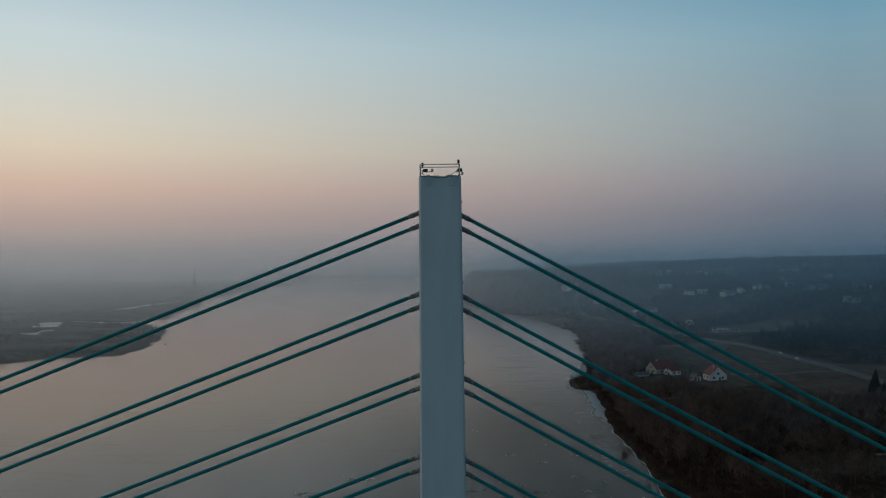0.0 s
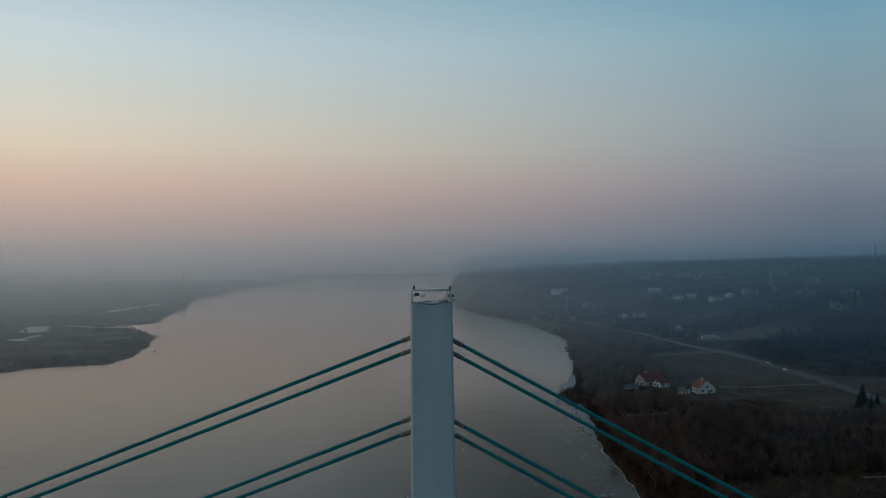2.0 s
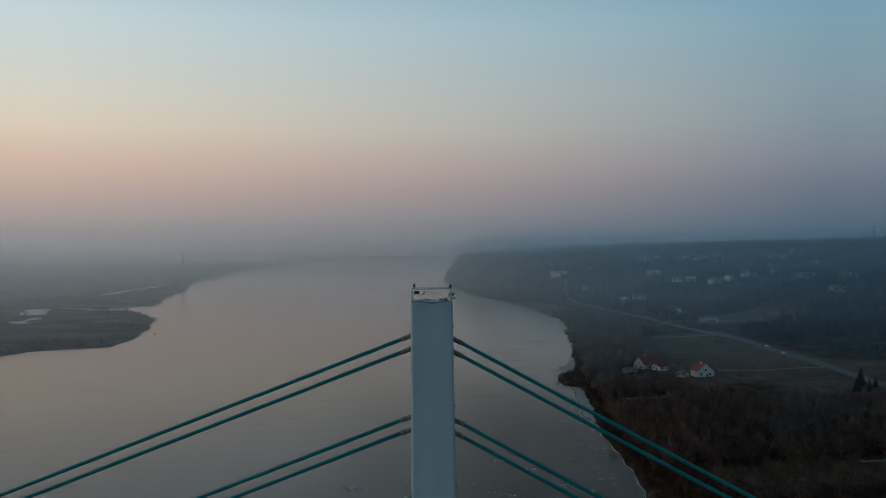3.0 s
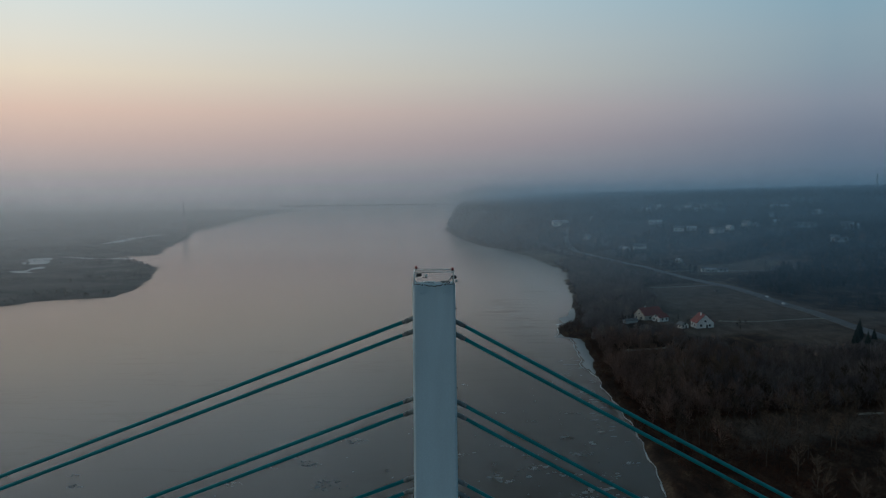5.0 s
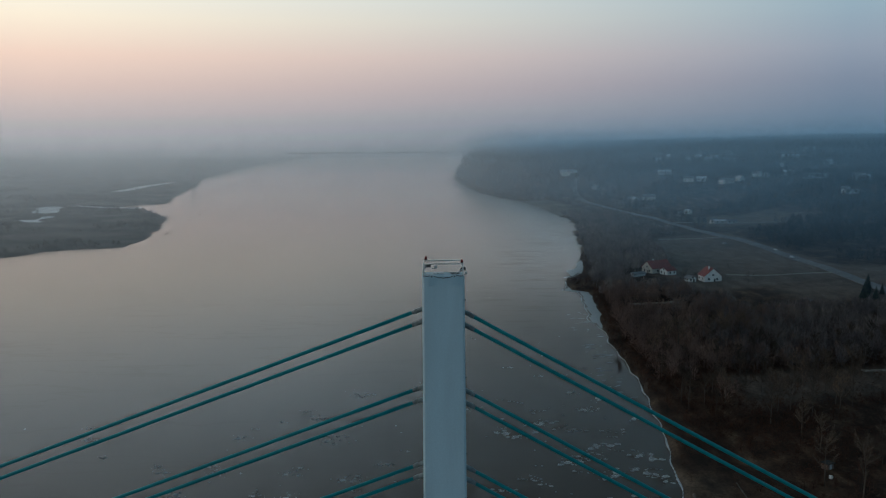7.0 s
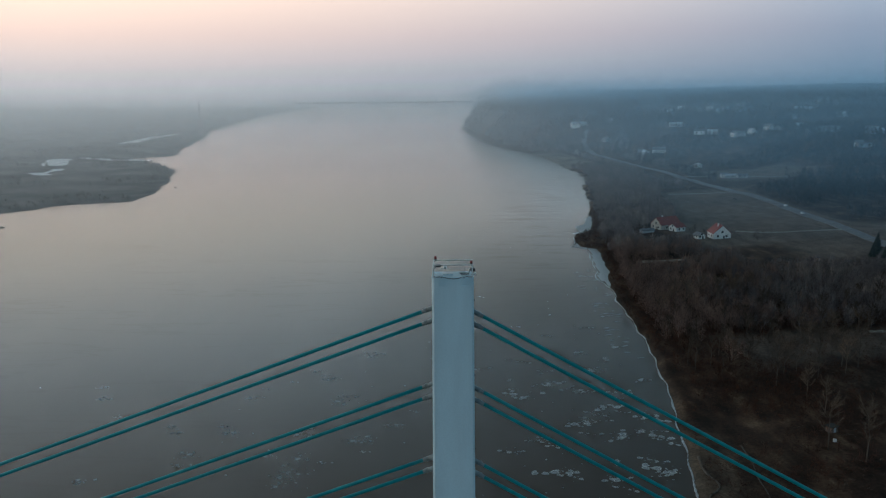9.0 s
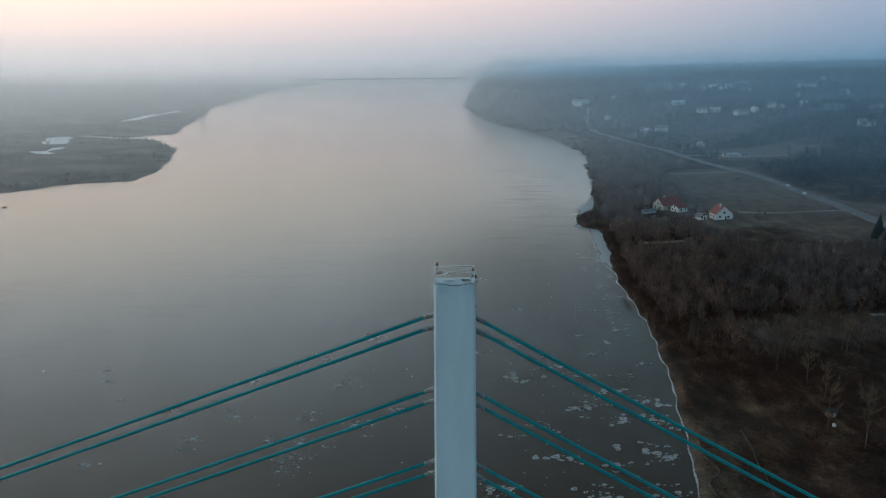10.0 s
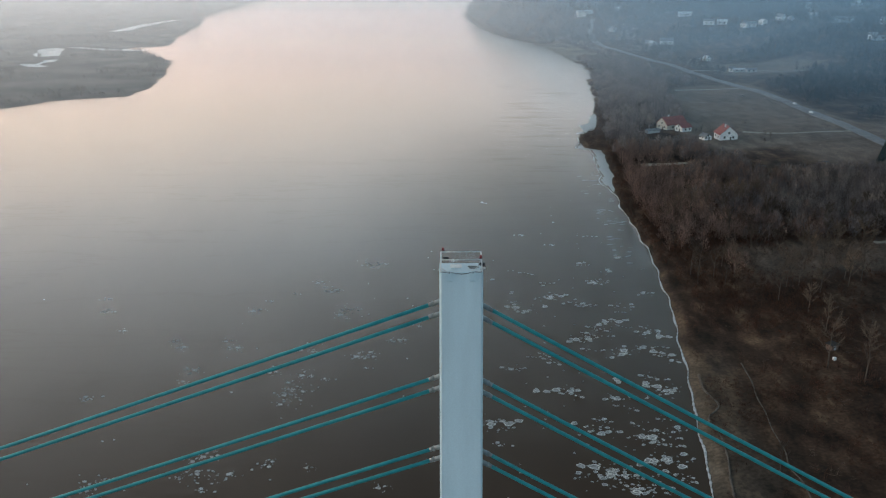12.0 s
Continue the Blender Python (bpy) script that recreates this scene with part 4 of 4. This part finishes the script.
def make_mast(x, y, tall, wide, label, mat):
    """A lattice mast: four legs with rings and crossed braces, and arms for the wires."""
    thing = tagged(new("power_mast"), label, "power mast")
    z0 = float(height(x, y))
    thing.location = (x, y, z0)

    def at(k, f):
        w = wide * (1 - 0.85 * f)
        return Vector((w * (-1, 1, 1, -1)[k], w * (-1, -1, 1, 1)[k], tall * f))
    fs = [0, 0.16, 0.31, 0.45, 0.58, 0.70, 0.81, 0.91, 1.0]
    for k in range(4):
        part("leg", tube(at(k, 0), at(k, 1), 0.50, 0.30, 6), mat, thing)
    for f, g in zip(fs, fs[1:]):
        bm = bmesh.new()
        for k in range(4):
            tube(at(k, f), at((k + 1) % 4, g), 0.20, sides=4, bm=bm)
            tube(at((k + 1) % 4, f), at(k, g), 0.20, sides=4, bm=bm)
            tube(at(k, g), at((k + 1) % 4, g), 0.20, sides=4, bm=bm)
        part("bracing", bm, mat, thing)
    for f, half in ((0.72, 9), (0.84, 7), (0.95, 5)):
        part("arm", tube((-half, 0, tall * f), (half, 0, tall * f), 0.15, sides=6), mat, thing)
    return thing


make_mast(-556, 1868, 76, 3.4, "tall red and white lattice power mast by the bank", TOWER_PAINT)
make_mast(1240, 2300, 48, 4.0, "far pale lattice mast on the plateau", STEEL)


def make_buoy(x, y):
    thing = tagged(new("river_buoy"), "small dark river buoy afloat on the water", "buoy", "buoys on the river")
    thing.location = (x, y, 0)
    part("float", tube((0, 0, -0.6), (0, 0, 0.55), 1.9, 1.5, 14), BRIDGE_STEEL, thing)
    part("mast", tube((0, 0, 0.55), (0, 0, 1.3), 0.25, 0.12, 8), LAMP_RED, thing, "red topmark")


for x, y in ((-316, 1061), (-285, 820), (-333, 561)):
    make_buoy(x, y)


# ---------------------------------------------------------------- ice
def pancake(rng, cx, cy, size, rim_height):
    """One worn plate of ice: rounded uneven outline, a raised frosty rim and a lower, mottled middle."""
    bm = bmesh.new()
    n = int(rng.integers(10, 15)) if size > 0.2 else 7
    a0, lobes = rng.uniform(0, 6.28, 3), rng.uniform(0.05, 0.16, 3)
    ang = np.arange(n) * 2 * np.pi / n + rng.normal(0, 0.10, n)
    r = size * (1 + lobes[0] * np.sin(2 * ang + a0[0]) + lobes[1] * np.sin(3 * ang + a0[1]) + lobes[2] * np.sin(5 * ang + a0[2])) * rng.uniform(0.92, 1.08, n)
    rings = []
    for f, lo, hi in ((1.0, -0.05, -0.05), (0.97, 0.4, 1.0), (0.84, 0.5, 1.1), (0.66, 0.3, 0.45)):
        rings.append([bm.verts.new((cx + q * f * 1.2 * math.cos(t), cy + q * f * math.sin(t), lo if lo < 0 else rim_height * float(rng.uniform(lo, hi)))) for q, t in zip(r, ang)])
    for inner, outer in zip(rings[1:], rings):
        for i in range(n):
            j = (i + 1) % n
            bm.faces.new((outer[i], outer[j], inner[j], inner[i]))
    bm.faces.new(rings[-1])
    bmesh.ops.recalc_face_normals(bm, faces=bm.faces[:])
    return bm


def make_raft(rng, k, mat, labels, fine=1.0):
    """A lone floe (k = 0) or a loose raft: a few plates with crumbs of brash ice between them."""
    raft = tagged(new("ice_floe"), labels[k > 0], "ice floe", "ice floes on the river")
    spread = 0.8 + 0.28 * k
    for i in range(1 + 2 * k):
        size = fine * float(rng.choice((0.30, 0.42, 0.55, 0.75, 1.0)) * rng.uniform(0.8, 1.2))
        cx, cy = rng.normal(0, spread, 2) * (k > 0) * (1.4, 0.8)
        part("ice_piece", pancake(rng, cx, cy, size, 0.15), mat, raft)
    for i in range(round(3 * k / fine)):
        cx, cy = rng.normal(0, spread * 1.3, 2) * (1.5, 0.8)
        part("ice_crumb", pancake(rng, cx, cy, float(rng.uniform(0.08, 0.19)), 0.10), mat, raft)
    return raft


# where the drifting ice gathers: x, y and how much of it
MID_STREAM = [(-41, 143, 9), (-43, 139, 6), (-33, 200, 7), (-35, 196, 4), (-30, 246, 6), (-82, 171, 5), (-66, 170, 4), (-74, 154, 5), (-64, 199, 4), (-80, 99, 7), (-57, 102, 8), (-57, 111, 5), (-44, 169, 4),
              (-18, 175, 4), (-43, 106, 3), (-41, 217, 4), (-27, 165, 5), (-41, 153, 5), (-50, 153, 4), (-140, 210, 1), (-119, 210, 1), (-114, 200, 2), (-96, 139, 3), (-84, 117, 1)]
OFF_BANK = [(22, 199, 6), (35, 211, 7), (42, 204, 5), (55, 202, 5), (50, 189, 6), (45, 183, 5), (39, 175, 6), (61, 179, 6), (49, 166, 8), (57, 168, 6), (62, 161, 4), (51, 224, 5), (65, 214, 3), (27, 159, 2),
            (23, 163, 2), (16, 156, 5), (29, 142, 6), (42, 138, 4), (56, 143, 7), (58, 236, 3), (48, 246, 3), (64, 252, 3)]
NEAR_BRIDGE = [(54, 150, 4), (44, 149, 3), (22, 142, 3), (11, 125, 6), (37, 121, 4), (46, 117, 8), (50, 117, 4), (52, 127, 2), (54, 123, 2), (51, 108, 5), (46, 108, 6), (33, 104, 6), (36, 102, 7), (40, 96, 8),
               (43, 96, 5), (49, 102, 4), (31, 100, 2), (54, 105, 2), (16, 102, 2), (24, 90, 5), (36, 86, 6), (47, 88, 5)]


def make_floes():
    rng = np.random.default_rng(11)
    pale = [make_raft(rng, k, FLOE_ICE, ("small lone pale ice floe adrift on dark water", "loose raft of pale rimmed ice plates adrift")) for k in (0, 1, 2, 3, 4, 2)]
    thin = [make_raft(rng, k, THIN_ICE, ("thin lone dull ice floe adrift on dark water", "loose raft of thin dull broken ice adrift"), 0.62) for k in (0, 1, 2, 3, 4)]
    used = set()

    def put(kinds, k, x, y, s):
        src = kinds[k]
        m = pose(float(x), float(y), 0.0, 0, 0, float(rng.uniform(-35, 35) + 180 * rng.integers(2))) @ Matrix.Diagonal((s, s, 1, 1))
        if src in used:
            copy_thing(src, m).matrix_basis = m
        else:
            used.add(src)
            src.matrix_basis = m
    for kinds, spots, much in ((thin, MID_STREAM, 0.75), (pale, OFF_BANK, 1.0), (pale, NEAR_BRIDGE, 0.8)):
        for x, y, n in spots:
            for i in range(max(1, round(n * much))):
                big = n > 2 and i == 0
                px, py = (x, y) if i == 0 else rng.normal((x, y), (0.38 * n, 0.5 * n))
                if px < right_shore(py) - 3:
                    put(kinds, min(4, n // 2) if big else int(rng.integers(0, 3)), px, py, float(rng.uniform(0.75, 1.05)) if big else float(rng.uniform(0.45, 0.9)))
    # strays
    for kinds, x, y, sx, sy, n in ((pale, 40, 205, 17, 40, 34), (pale, 36, 120, 13, 22, 26), (pale, 60, 262, 8, 24, 14), (thin, -40, 150, 30, 40, 34), (thin, 5, 190, 22, 40, 18), (thin, 45, 300, 20, 30, 10)):
        for px, py in rng.normal((x, y), (sx, sy), (n, 2)):
            if 74 < py < 340 and px < right_shore(py) - 3:
                put(kinds, int(rng.choice((0, 0, 0, 1, 2))), px, py, float(rng.uniform(0.4, 0.9)))


make_floes()


def shore_ice():
    s = np.arange(60, 500, 0.7)
    x = right_shore(s)
    w = 0.20 + 0.15 * np.sin(s / 3.1) * np.sin(s / 11) + 0.12 * np.sin(s * 2.3) * np.sin(s / 5)
    verts = []
    for off, z in ((-1, -0.05), (-0.8, 0.18), (0.2, 0.22), (1.0, 0.15)):
        shift = 6.5 * smooth(345, 380, s) * (1 - smooth(462, 484, s))
        verts += list(zip((x + off * np.maximum(w, 0.07) - 0.1 - shift).tolist(), s.tolist(), [z] * len(s)))
    n = len(s)
    faces = [(j * n + i, j * n + i + 1, (j + 1) * n + i + 1, (j + 1) * n + i) for j in range(3) for i in range(n - 1)]
    tagged(new("shore_ice", mesh_from("shore_ice", verts, faces, EDGE_ICE)), "white rim of ice along the river bank", "ice", kind="stuff")
    for name, label, mat, x0, x1, y0, y1, z, test in (("bay_ice", "flat grey ice sheet in the small bay", BAY_ICE, 82, 116, 514, 600, 0.06, lambda a, b: a > 88 + np.maximum(b - 530, 0) * 0.32 + 4 * wave(a, b, 5, 1)),
                                                      ("bay_ice", "flat grey ice shelf behind the white rim", BAY_ICE, 70, 100, 344, 486, 0.06, lambda a, b: a > right_shore(b) + 0.6 - 6.5 * smooth(345, 380, b) * (1 - smooth(462, 484, b))),
                                                      ("pond_ice", "white ice covering the marsh ponds", POND_ICE, -970, -430, 900, 3480, 0.05, lambda a, b: pond_gap(a, b) < 9)):
        step = 1.5 if name == "bay_ice" else 5
        gx, gy = np.meshgrid(np.arange(x0, x1, step), np.arange(y0, y1, step))
        keep = test(gx, gy)
        verts, faces, at = [], [], {}
        for r in range(gx.shape[0] - 1):
            for c in range(gx.shape[1] - 1):
                if keep[r, c]:
                    f = []
                    for rr, cc in ((r, c), (r, c + 1), (r + 1, c + 1), (r + 1, c)):
                        if (rr, cc) not in at:
                            at[rr, cc] = len(verts)
                            verts.append((float(gx[rr, cc]), float(gy[rr, cc]), z))
                        f.append(at[rr, cc])
                    faces.append(f)
        tagged(new(name, mesh_from(name, verts, faces, mat)), label, "ice", kind="stuff")


shore_ice()


def ripple_flecks():
    """Added thin grey plates that stand in for ripple streaks off the bank."""
    rng = np.random.default_rng(8)
    p = scatter(rng, 420, 20, 130, 210, 400, lambda x, y: (x < right_shore(y) - 3) & (x > right_shore(y) - 14 - 26 * smooth(330, 520, y)) & (wave(x, y, 16, 3) + 0.5 * wave(x, y, 6, 1) > 0.02))
    verts, faces = [], []
    for x, y in p:
        long, wide, turn, n = float(rng.uniform(0.5, 2.6)), float(rng.uniform(0.15, 0.65)), float(rng.normal(0.1, 0.25)), 9
        ring = []
        for k in range(n):
            a = 2 * math.pi * k / n
            u, v = long * math.cos(a) * rng.uniform(0.7, 1.2), wide * math.sin(a) * rng.uniform(0.6, 1.3)
            ring.append((float(x + u * math.cos(turn) - v * math.sin(turn)), float(y + u * math.sin(turn) + v * math.cos(turn))))
        at = len(verts)
        verts += [(a, b, 0.035) for a, b in ring] + [(a, b, -0.03) for a, b in ring]
        faces.append(tuple(range(at, at + n)))
        faces += [(at + n + k, at + n + (k + 1) % n, at + (k + 1) % n, at + k) for k in range(n)]
    tagged(new("ripple_flecks", mesh_from("ripple_flecks", verts, faces, BAY_ICE)), "thin grey plates standing in for ripple streaks", "ice", kind="stuff")


ripple_flecks()


# ---------------------------------------------------------------- trees and scrub
def make_tree(kind, tall, seed, twig_mat, bark_mat, label):
    rng = np.random.default_rng(seed)
    thing = tagged(new(kind), label, "tree", "bare trees on the bank")
    bm = bmesh.new()
    tris = []
    top = Vector((rng.normal(0, 0.03) * tall, rng.normal(0, 0.03) * tall, tall))
    mid = Vector((rng.normal(0, 0.02) * tall, rng.normal(0, 0.02) * tall, tall * 0.5))
    tube((0, 0, -0.3), mid, tall * 0.013, tall * 0.009, 7, bm)
    tube(mid, top, tall * 0.009, tall * 0.002, 6, bm)
    for k in range(13):
        f = rng.uniform(0.28, 0.92)
        a = rng.uniform(0, 2 * np.pi)
        p = mid * (f / 0.5) if f < 0.5 else mid.lerp(top, (f - 0.5) / 0.5)
        l = tall * (0.34 - 0.22 * f) * rng.uniform(0.8, 1.3)
        q = p + Vector((math.cos(a) * l, math.sin(a) * l, l * rng.uniform(0.7, 1.5)))
        tube(p, q, tall * 0.005, tall * 0.0015, 5, bm)
        for _ in range(75):
            g = rng.uniform(0.25, 1.0)
            b = np.array(p.lerp(q, g))
            way = rng.normal(0, 1, 3) + np.array([math.cos(a), math.sin(a), 1.4])
            tris.append((b, b + way / np.linalg.norm(way) * tall * rng.uniform(0.05, 0.14)))
    part("trunk", bm, bark_mat, thing)
    base, tip = np.array([t[0] for t in tris]), np.array([t[1] for t in tris])
    v = blades(base, tip, np.full(len(base), tall * 0.005), rng).reshape(-1, 3)
    crown = new("crown", mesh_from("crown", v.tolist(), np.arange(len(v)).reshape(-1, 3).tolist(), twig_mat))
    crown.parent = thing
    return thing


def make_fir(tall, seed):
    rng = np.random.default_rng(seed)
    thing = tagged(new("fir_tree"), "dark green fir tree beside the road", "tree", "fir trees by the road")
    part("trunk", tube((0, 0, -0.3), (0, 0, tall * 0.95), tall * 0.02, tall * 0.004, 7), BARK, thing)
    n = 900
    f = rng.uniform(0.08, 1, n)
    a = rng.uniform(0, 2 * np.pi, n)
    r = tall * 0.33 * (1 - f) ** 0.8 * rng.uniform(0.5, 1.15, n) + 0.15
    base = np.column_stack([np.cos(a) * r * 0.1, np.sin(a) * r * 0.1, f * tall])
    tip = np.column_stack([np.cos(a) * r, np.sin(a) * r, f * tall - r * 0.35])
    v = blades(base, tip, tall * 0.05 * (1.1 - f), rng).reshape(-1, 3)
    crown = new("crown", mesh_from("crown", v.tolist(), np.arange(len(v)).reshape(-1, 3).tolist(), FIR))
    crown.parent = thing
    return thing


def stand(kinds, spots, rng, lo=0.75, hi=1.25):
    for i, (x, y) in enumerate(spots):
        m = pose(float(x), float(y), float(height(x, y)), 0, 0, float(rng.uniform(0, 360)))
        s = float(rng.uniform(lo, hi))
        ob = kinds[i] if i < len(kinds) else copy_thing(kinds[int(rng.integers(len(kinds)))], m)
        ob.matrix_basis = m @ Matrix.Diagonal((s, s, s, 1))


rng = np.random.default_rng(21)
birches = [make_tree("bare_tree", 12, 30 + k, PALE_TWIGS, PALE_BARK, "slender bare tree with pale bark in scrub") for k in range(2)]
alders = [make_tree("bare_tree", 10, 40 + k, TWIGS, BARK, "bare brown winter tree on the river bank") for k in range(3)]
tall_spots = [(125.8, 228), (142.7, 242), (106.4, 200), (111.3, 188), (106.9, 140), (110.5, 173), (132, 236), (119, 222), (137, 229), (150, 238), (129, 221), (113, 211), (122, 205), (140, 215), (133, 209), (160, 230), (168, 244), (125, 305), (129, 311), (118, 300), (134, 309), (139, 316), (112, 306), (146, 318), (96, 294), (99, 299), (91, 290), (103, 296)]
stand(birches, np.vstack([scatter(rng, 110, 70, 240, 95, 250, lambda x, y: (x - right_shore(y) > 25) & (wave(x, y, 13, 9) > 0.0)), tall_spots]), rng, 0.8, 1.35)
stand(alders, scatter(rng, 420, 62, 300, 80, 300, lambda x, y: (x - right_shore(y) > 9) & (wave(x, y, 17, 4) + (y - 150) / 170 > 0.25)), rng, 0.5, 1.15)
stand([make_tree("bare_tree", 9, 55, TWIGS, BARK, "bare bush leaning over the water at the bank")], [(79.2, 306), (79.8, 299), (80.0, 312), (79.4, 303), (78.9, 309), (76.6, 250)], rng, 0.6, 0.85)
stand([make_fir(10, 5), make_fir(8.5, 6)], [(232, 393), (236, 399), (229, 389), (239, 404), (234, 385), (243, 396)], rng)


def woodland():
    rng = np.random.default_rng(33)
    shore = lambda x, y: x - right_shore(y)
    clear = lambda x, y: field_mask(x, y) < 0.25
    yard = lambda x, y: (np.hypot(x - 170, y - 468) > 17) & (np.hypot(x - 148, y - 508) > 15) & ((np.abs(x - 120) > 19) | (y < 386) | (y > 413)) & ((np.abs(x - 166) > 20) | (y < 412) | (y > 470)) & ((np.abs(x - 140) > 20) | (y < 450) | (y > 510))
    beach = lambda x, y: (shore(x, y) > 44) | (y < 985) | (y > 1235)

    def lane(x, y):
        gap = x - np.interp(-y, [-p[1] for p in ROAD], [p[0] for p in ROAD])
        return (gap > 9) | (gap < -9 - 20 * smooth(600, 720, y))

    # low scrub near the water
    s = scatter(rng, 17000, 56, 330, 72, 300, lambda x, y: (shore(x, y) > 2.5) & (field_mask(x, y) < rng.uniform(0.1, 0.9, len(x))) & (wave(x, y, 9, 2) + 0.5 * wave(x, y, 3.3, 5) > -0.05 - (shore(x, y) > 30) * 0.35))
    stuff_mesh("scrub", wood(s, 1.6, 26, 0.75, 0.075, rng, False, 0.0), SCRUB, "tangled dry brown scrub and reeds on the bank", "scrub")
    s = scatter(rng, 6500, 72, 130, 240, 640, lambda x, y: (shore(x, y) > 0.8) & (shore(x, y) < 16 + 6 * wave(x, y, 11, 3)))
    stuff_mesh("scrub", wood(s, 1.9, 24, 0.7, 0.10, rng, False, 0.0), SCRUB, "reddish brown brush at the water's edge", "scrub")
    s = scatter(rng, 5200, 60, 330, 110, 330, lambda x, y: (shore(x, y) > 6) & (field_mask(x, y) < rng.uniform(0.1, 0.7, len(x))) & (wave(x, y, 14, 7) + 0.6 * wave(x, y, 5, 3) + (y - 190) / 130 > rng.uniform(-0.1, 0.5, len(x))))
    stuff_mesh("thicket", wood(s, 4.2, 44, 0.55, 0.085, rng, True, 0.05), SCRUB, "tall brown thicket of leafless bushes", "scrub")
    s = scatter(rng, 3600, 60, 210, 78, 262, lambda x, y: (shore(x, y) > 5) & (field_mask(x, y) < 0.3) & (wave(x, y, 11, 5) + 0.7 * wave(x, y, 4.5, 8) + 0.25 * (shore(x, y) < 26) > rng.uniform(-0.1, 0.5, len(x))))
    stuff_mesh("brush", wood(s, 2.6, 34, 0.62, 0.05, rng, True, 0.05), RED_BRUSH, "reddish brown leafless brush in loose clumps", "scrub")
    s = scatter(rng, 2600, 60, 200, 76, 240, lambda x, y: (shore(x, y) > 3) & (wave(x * 0.45, y, 5, 4) + 0.5 * wave(x, y, 2.6, 2) > 0.22))
    stuff_mesh("dry_grass", wood(s, 0.8, 26, 1.1, 0.05, rng, False, 0.0), PALE_TWIGS, "pale flattened dry grass in streaks", "grass")
    # dark wood behind it
    s = scatter(rng, 8000, 78, 420, 190, 450, lambda x, y: (shore(x, y) > 7) & ((x < 160) | (x > 262) | (y < 366 + 8 * wave(x, y, 12, 4))) & clear(x, y) & yard(x, y) & lane(x, y) & (wave(x, y, 25, 3) * 0.8 + 0.5 * wave(x, y, 8, 6) + (y - 270) / 45 > rng.uniform(-0.5, 0.6, len(x))))
    brown = shore(s[:, 0], s[:, 1]) + 18 * wave(s[:, 0], s[:, 1], 14, 6) < rng.uniform(30, 85, len(s))
    for pick, mat, label in ((brown, BROWN_WOOD, "brown leafless wood along the river bank"), (~brown, DARK_WOOD, "dense dark leafless wood behind the bank")):
        stuff_mesh("woodland", wood(s[pick], 8.0, 110, 0.46, 0.11, rng, True, 0.08), mat, label, "woodland")
    # trees along the shore further up and round the meadow
    s = scatter(rng, 9000, 84, 260, 440, 1240, lambda x, y: (shore(x, y) > 4 + 12 * smooth(440, 470, y) * (1 - smooth(530, 560, y))) & beach(x, y) & clear(x, y) & yard(x, y) & lane(x, y) & ((shore(x, y) < 66 + 14 * wave(x, y, 30, 2)) | (wave(x, y, 19, 6) > 0.25)))
    stuff_mesh("woodland", wood(s, 9.0, 60, 0.44, 0.20, rng), BANK_WOOD, "dark belt of bare trees along the shore", "woodland")
    s = scatter(rng, 90, 128, 200, 452, 520, lambda x, y: yard(x, y) & (wave(x, y, 9, 4) > 0.1))
    stuff_mesh("orchard", wood(s, 4.5, 60, 0.4, 0.10, rng), TWIGS, "low bare garden trees round the houses", "trees")
    # the slope and plateau beyond the road
    built = np.array([(v[0], v[1]) for v in VILLAGE], float)
    away = lambda x, y: (np.min(np.hypot(x[:, None] - built[:, 0], y[:, None] - built[:, 1] + 10), axis=1) > 17) if len(x) else x > 0
    s = scatter(rng, 21000, 200, 900, 330, 1300, lambda x, y: clear(x, y) & lane(x, y) & (shore(x, y) > 100) & (wave(x, y, 37, 3) > -0.35) & away(x, y) & ((x > 268) | (y > 450)))
    stuff_mesh("woodland", wood(s, 10.5, 34, 0.36, 0.36, rng), FAR_WOOD, "misty leafless wood beyond the road", "woodland")
    s = scatter(rng, 24000, 18, 1500, 1180, 2600, lambda x, y: (shore(x, y) > 3) & beach(x, y) & (x < 0.72 * y) & (wave(x, y, 60, 5) > -0.4) & away(x, y))
    stuff_mesh("woodland", wood(s, 15, 26, 0.36, 0.9, rng, False), FAR_WOOD, "misty wooded hill above the river", "woodland")
    s = scatter(rng, 9000, 100, 3600, 2500, 4750, lambda x, y: (shore(x, y) > 5) & (x < 0.75 * y))
    stuff_mesh("woodland", wood(s, 14, 16, 0.9, 3.0, rng, False), FAR_WOOD, "far wooded plateau fading into mist", "woodland")
    # the low side
    s = scatter(rng, 36000, -1700, -285, 560, 3000, lambda x, y: (left_shore(y) - x > 8) & (pond_gap(x, y) > 12) & (x > -0.75 * y) & (wave(x, y, 45, 2) + 0.6 * wave(x, y, 15, 1) > -0.02) & (rng.uniform(0, 1, len(x)) > smooth(1700, 3000, y)))
    stuff_mesh("woodland", wood(s, 5.5, 22, 0.6, 0.55, rng, False, 0.05), HAZED_WILLOW, "low grey willows and reeds on the flat shore", "woodland")
    s = scatter(rng, 9000, -3400, -560, 2000, 4750, lambda x, y: (left_shore(y) - x > 10) & (x > -0.75 * y))
    stuff_mesh("woodland", wood(s, 11, 16, 0.9, 3.0, rng, False), HAZED_WILLOW, "far low wood on the flat shore in mist", "woodland")


woodland()
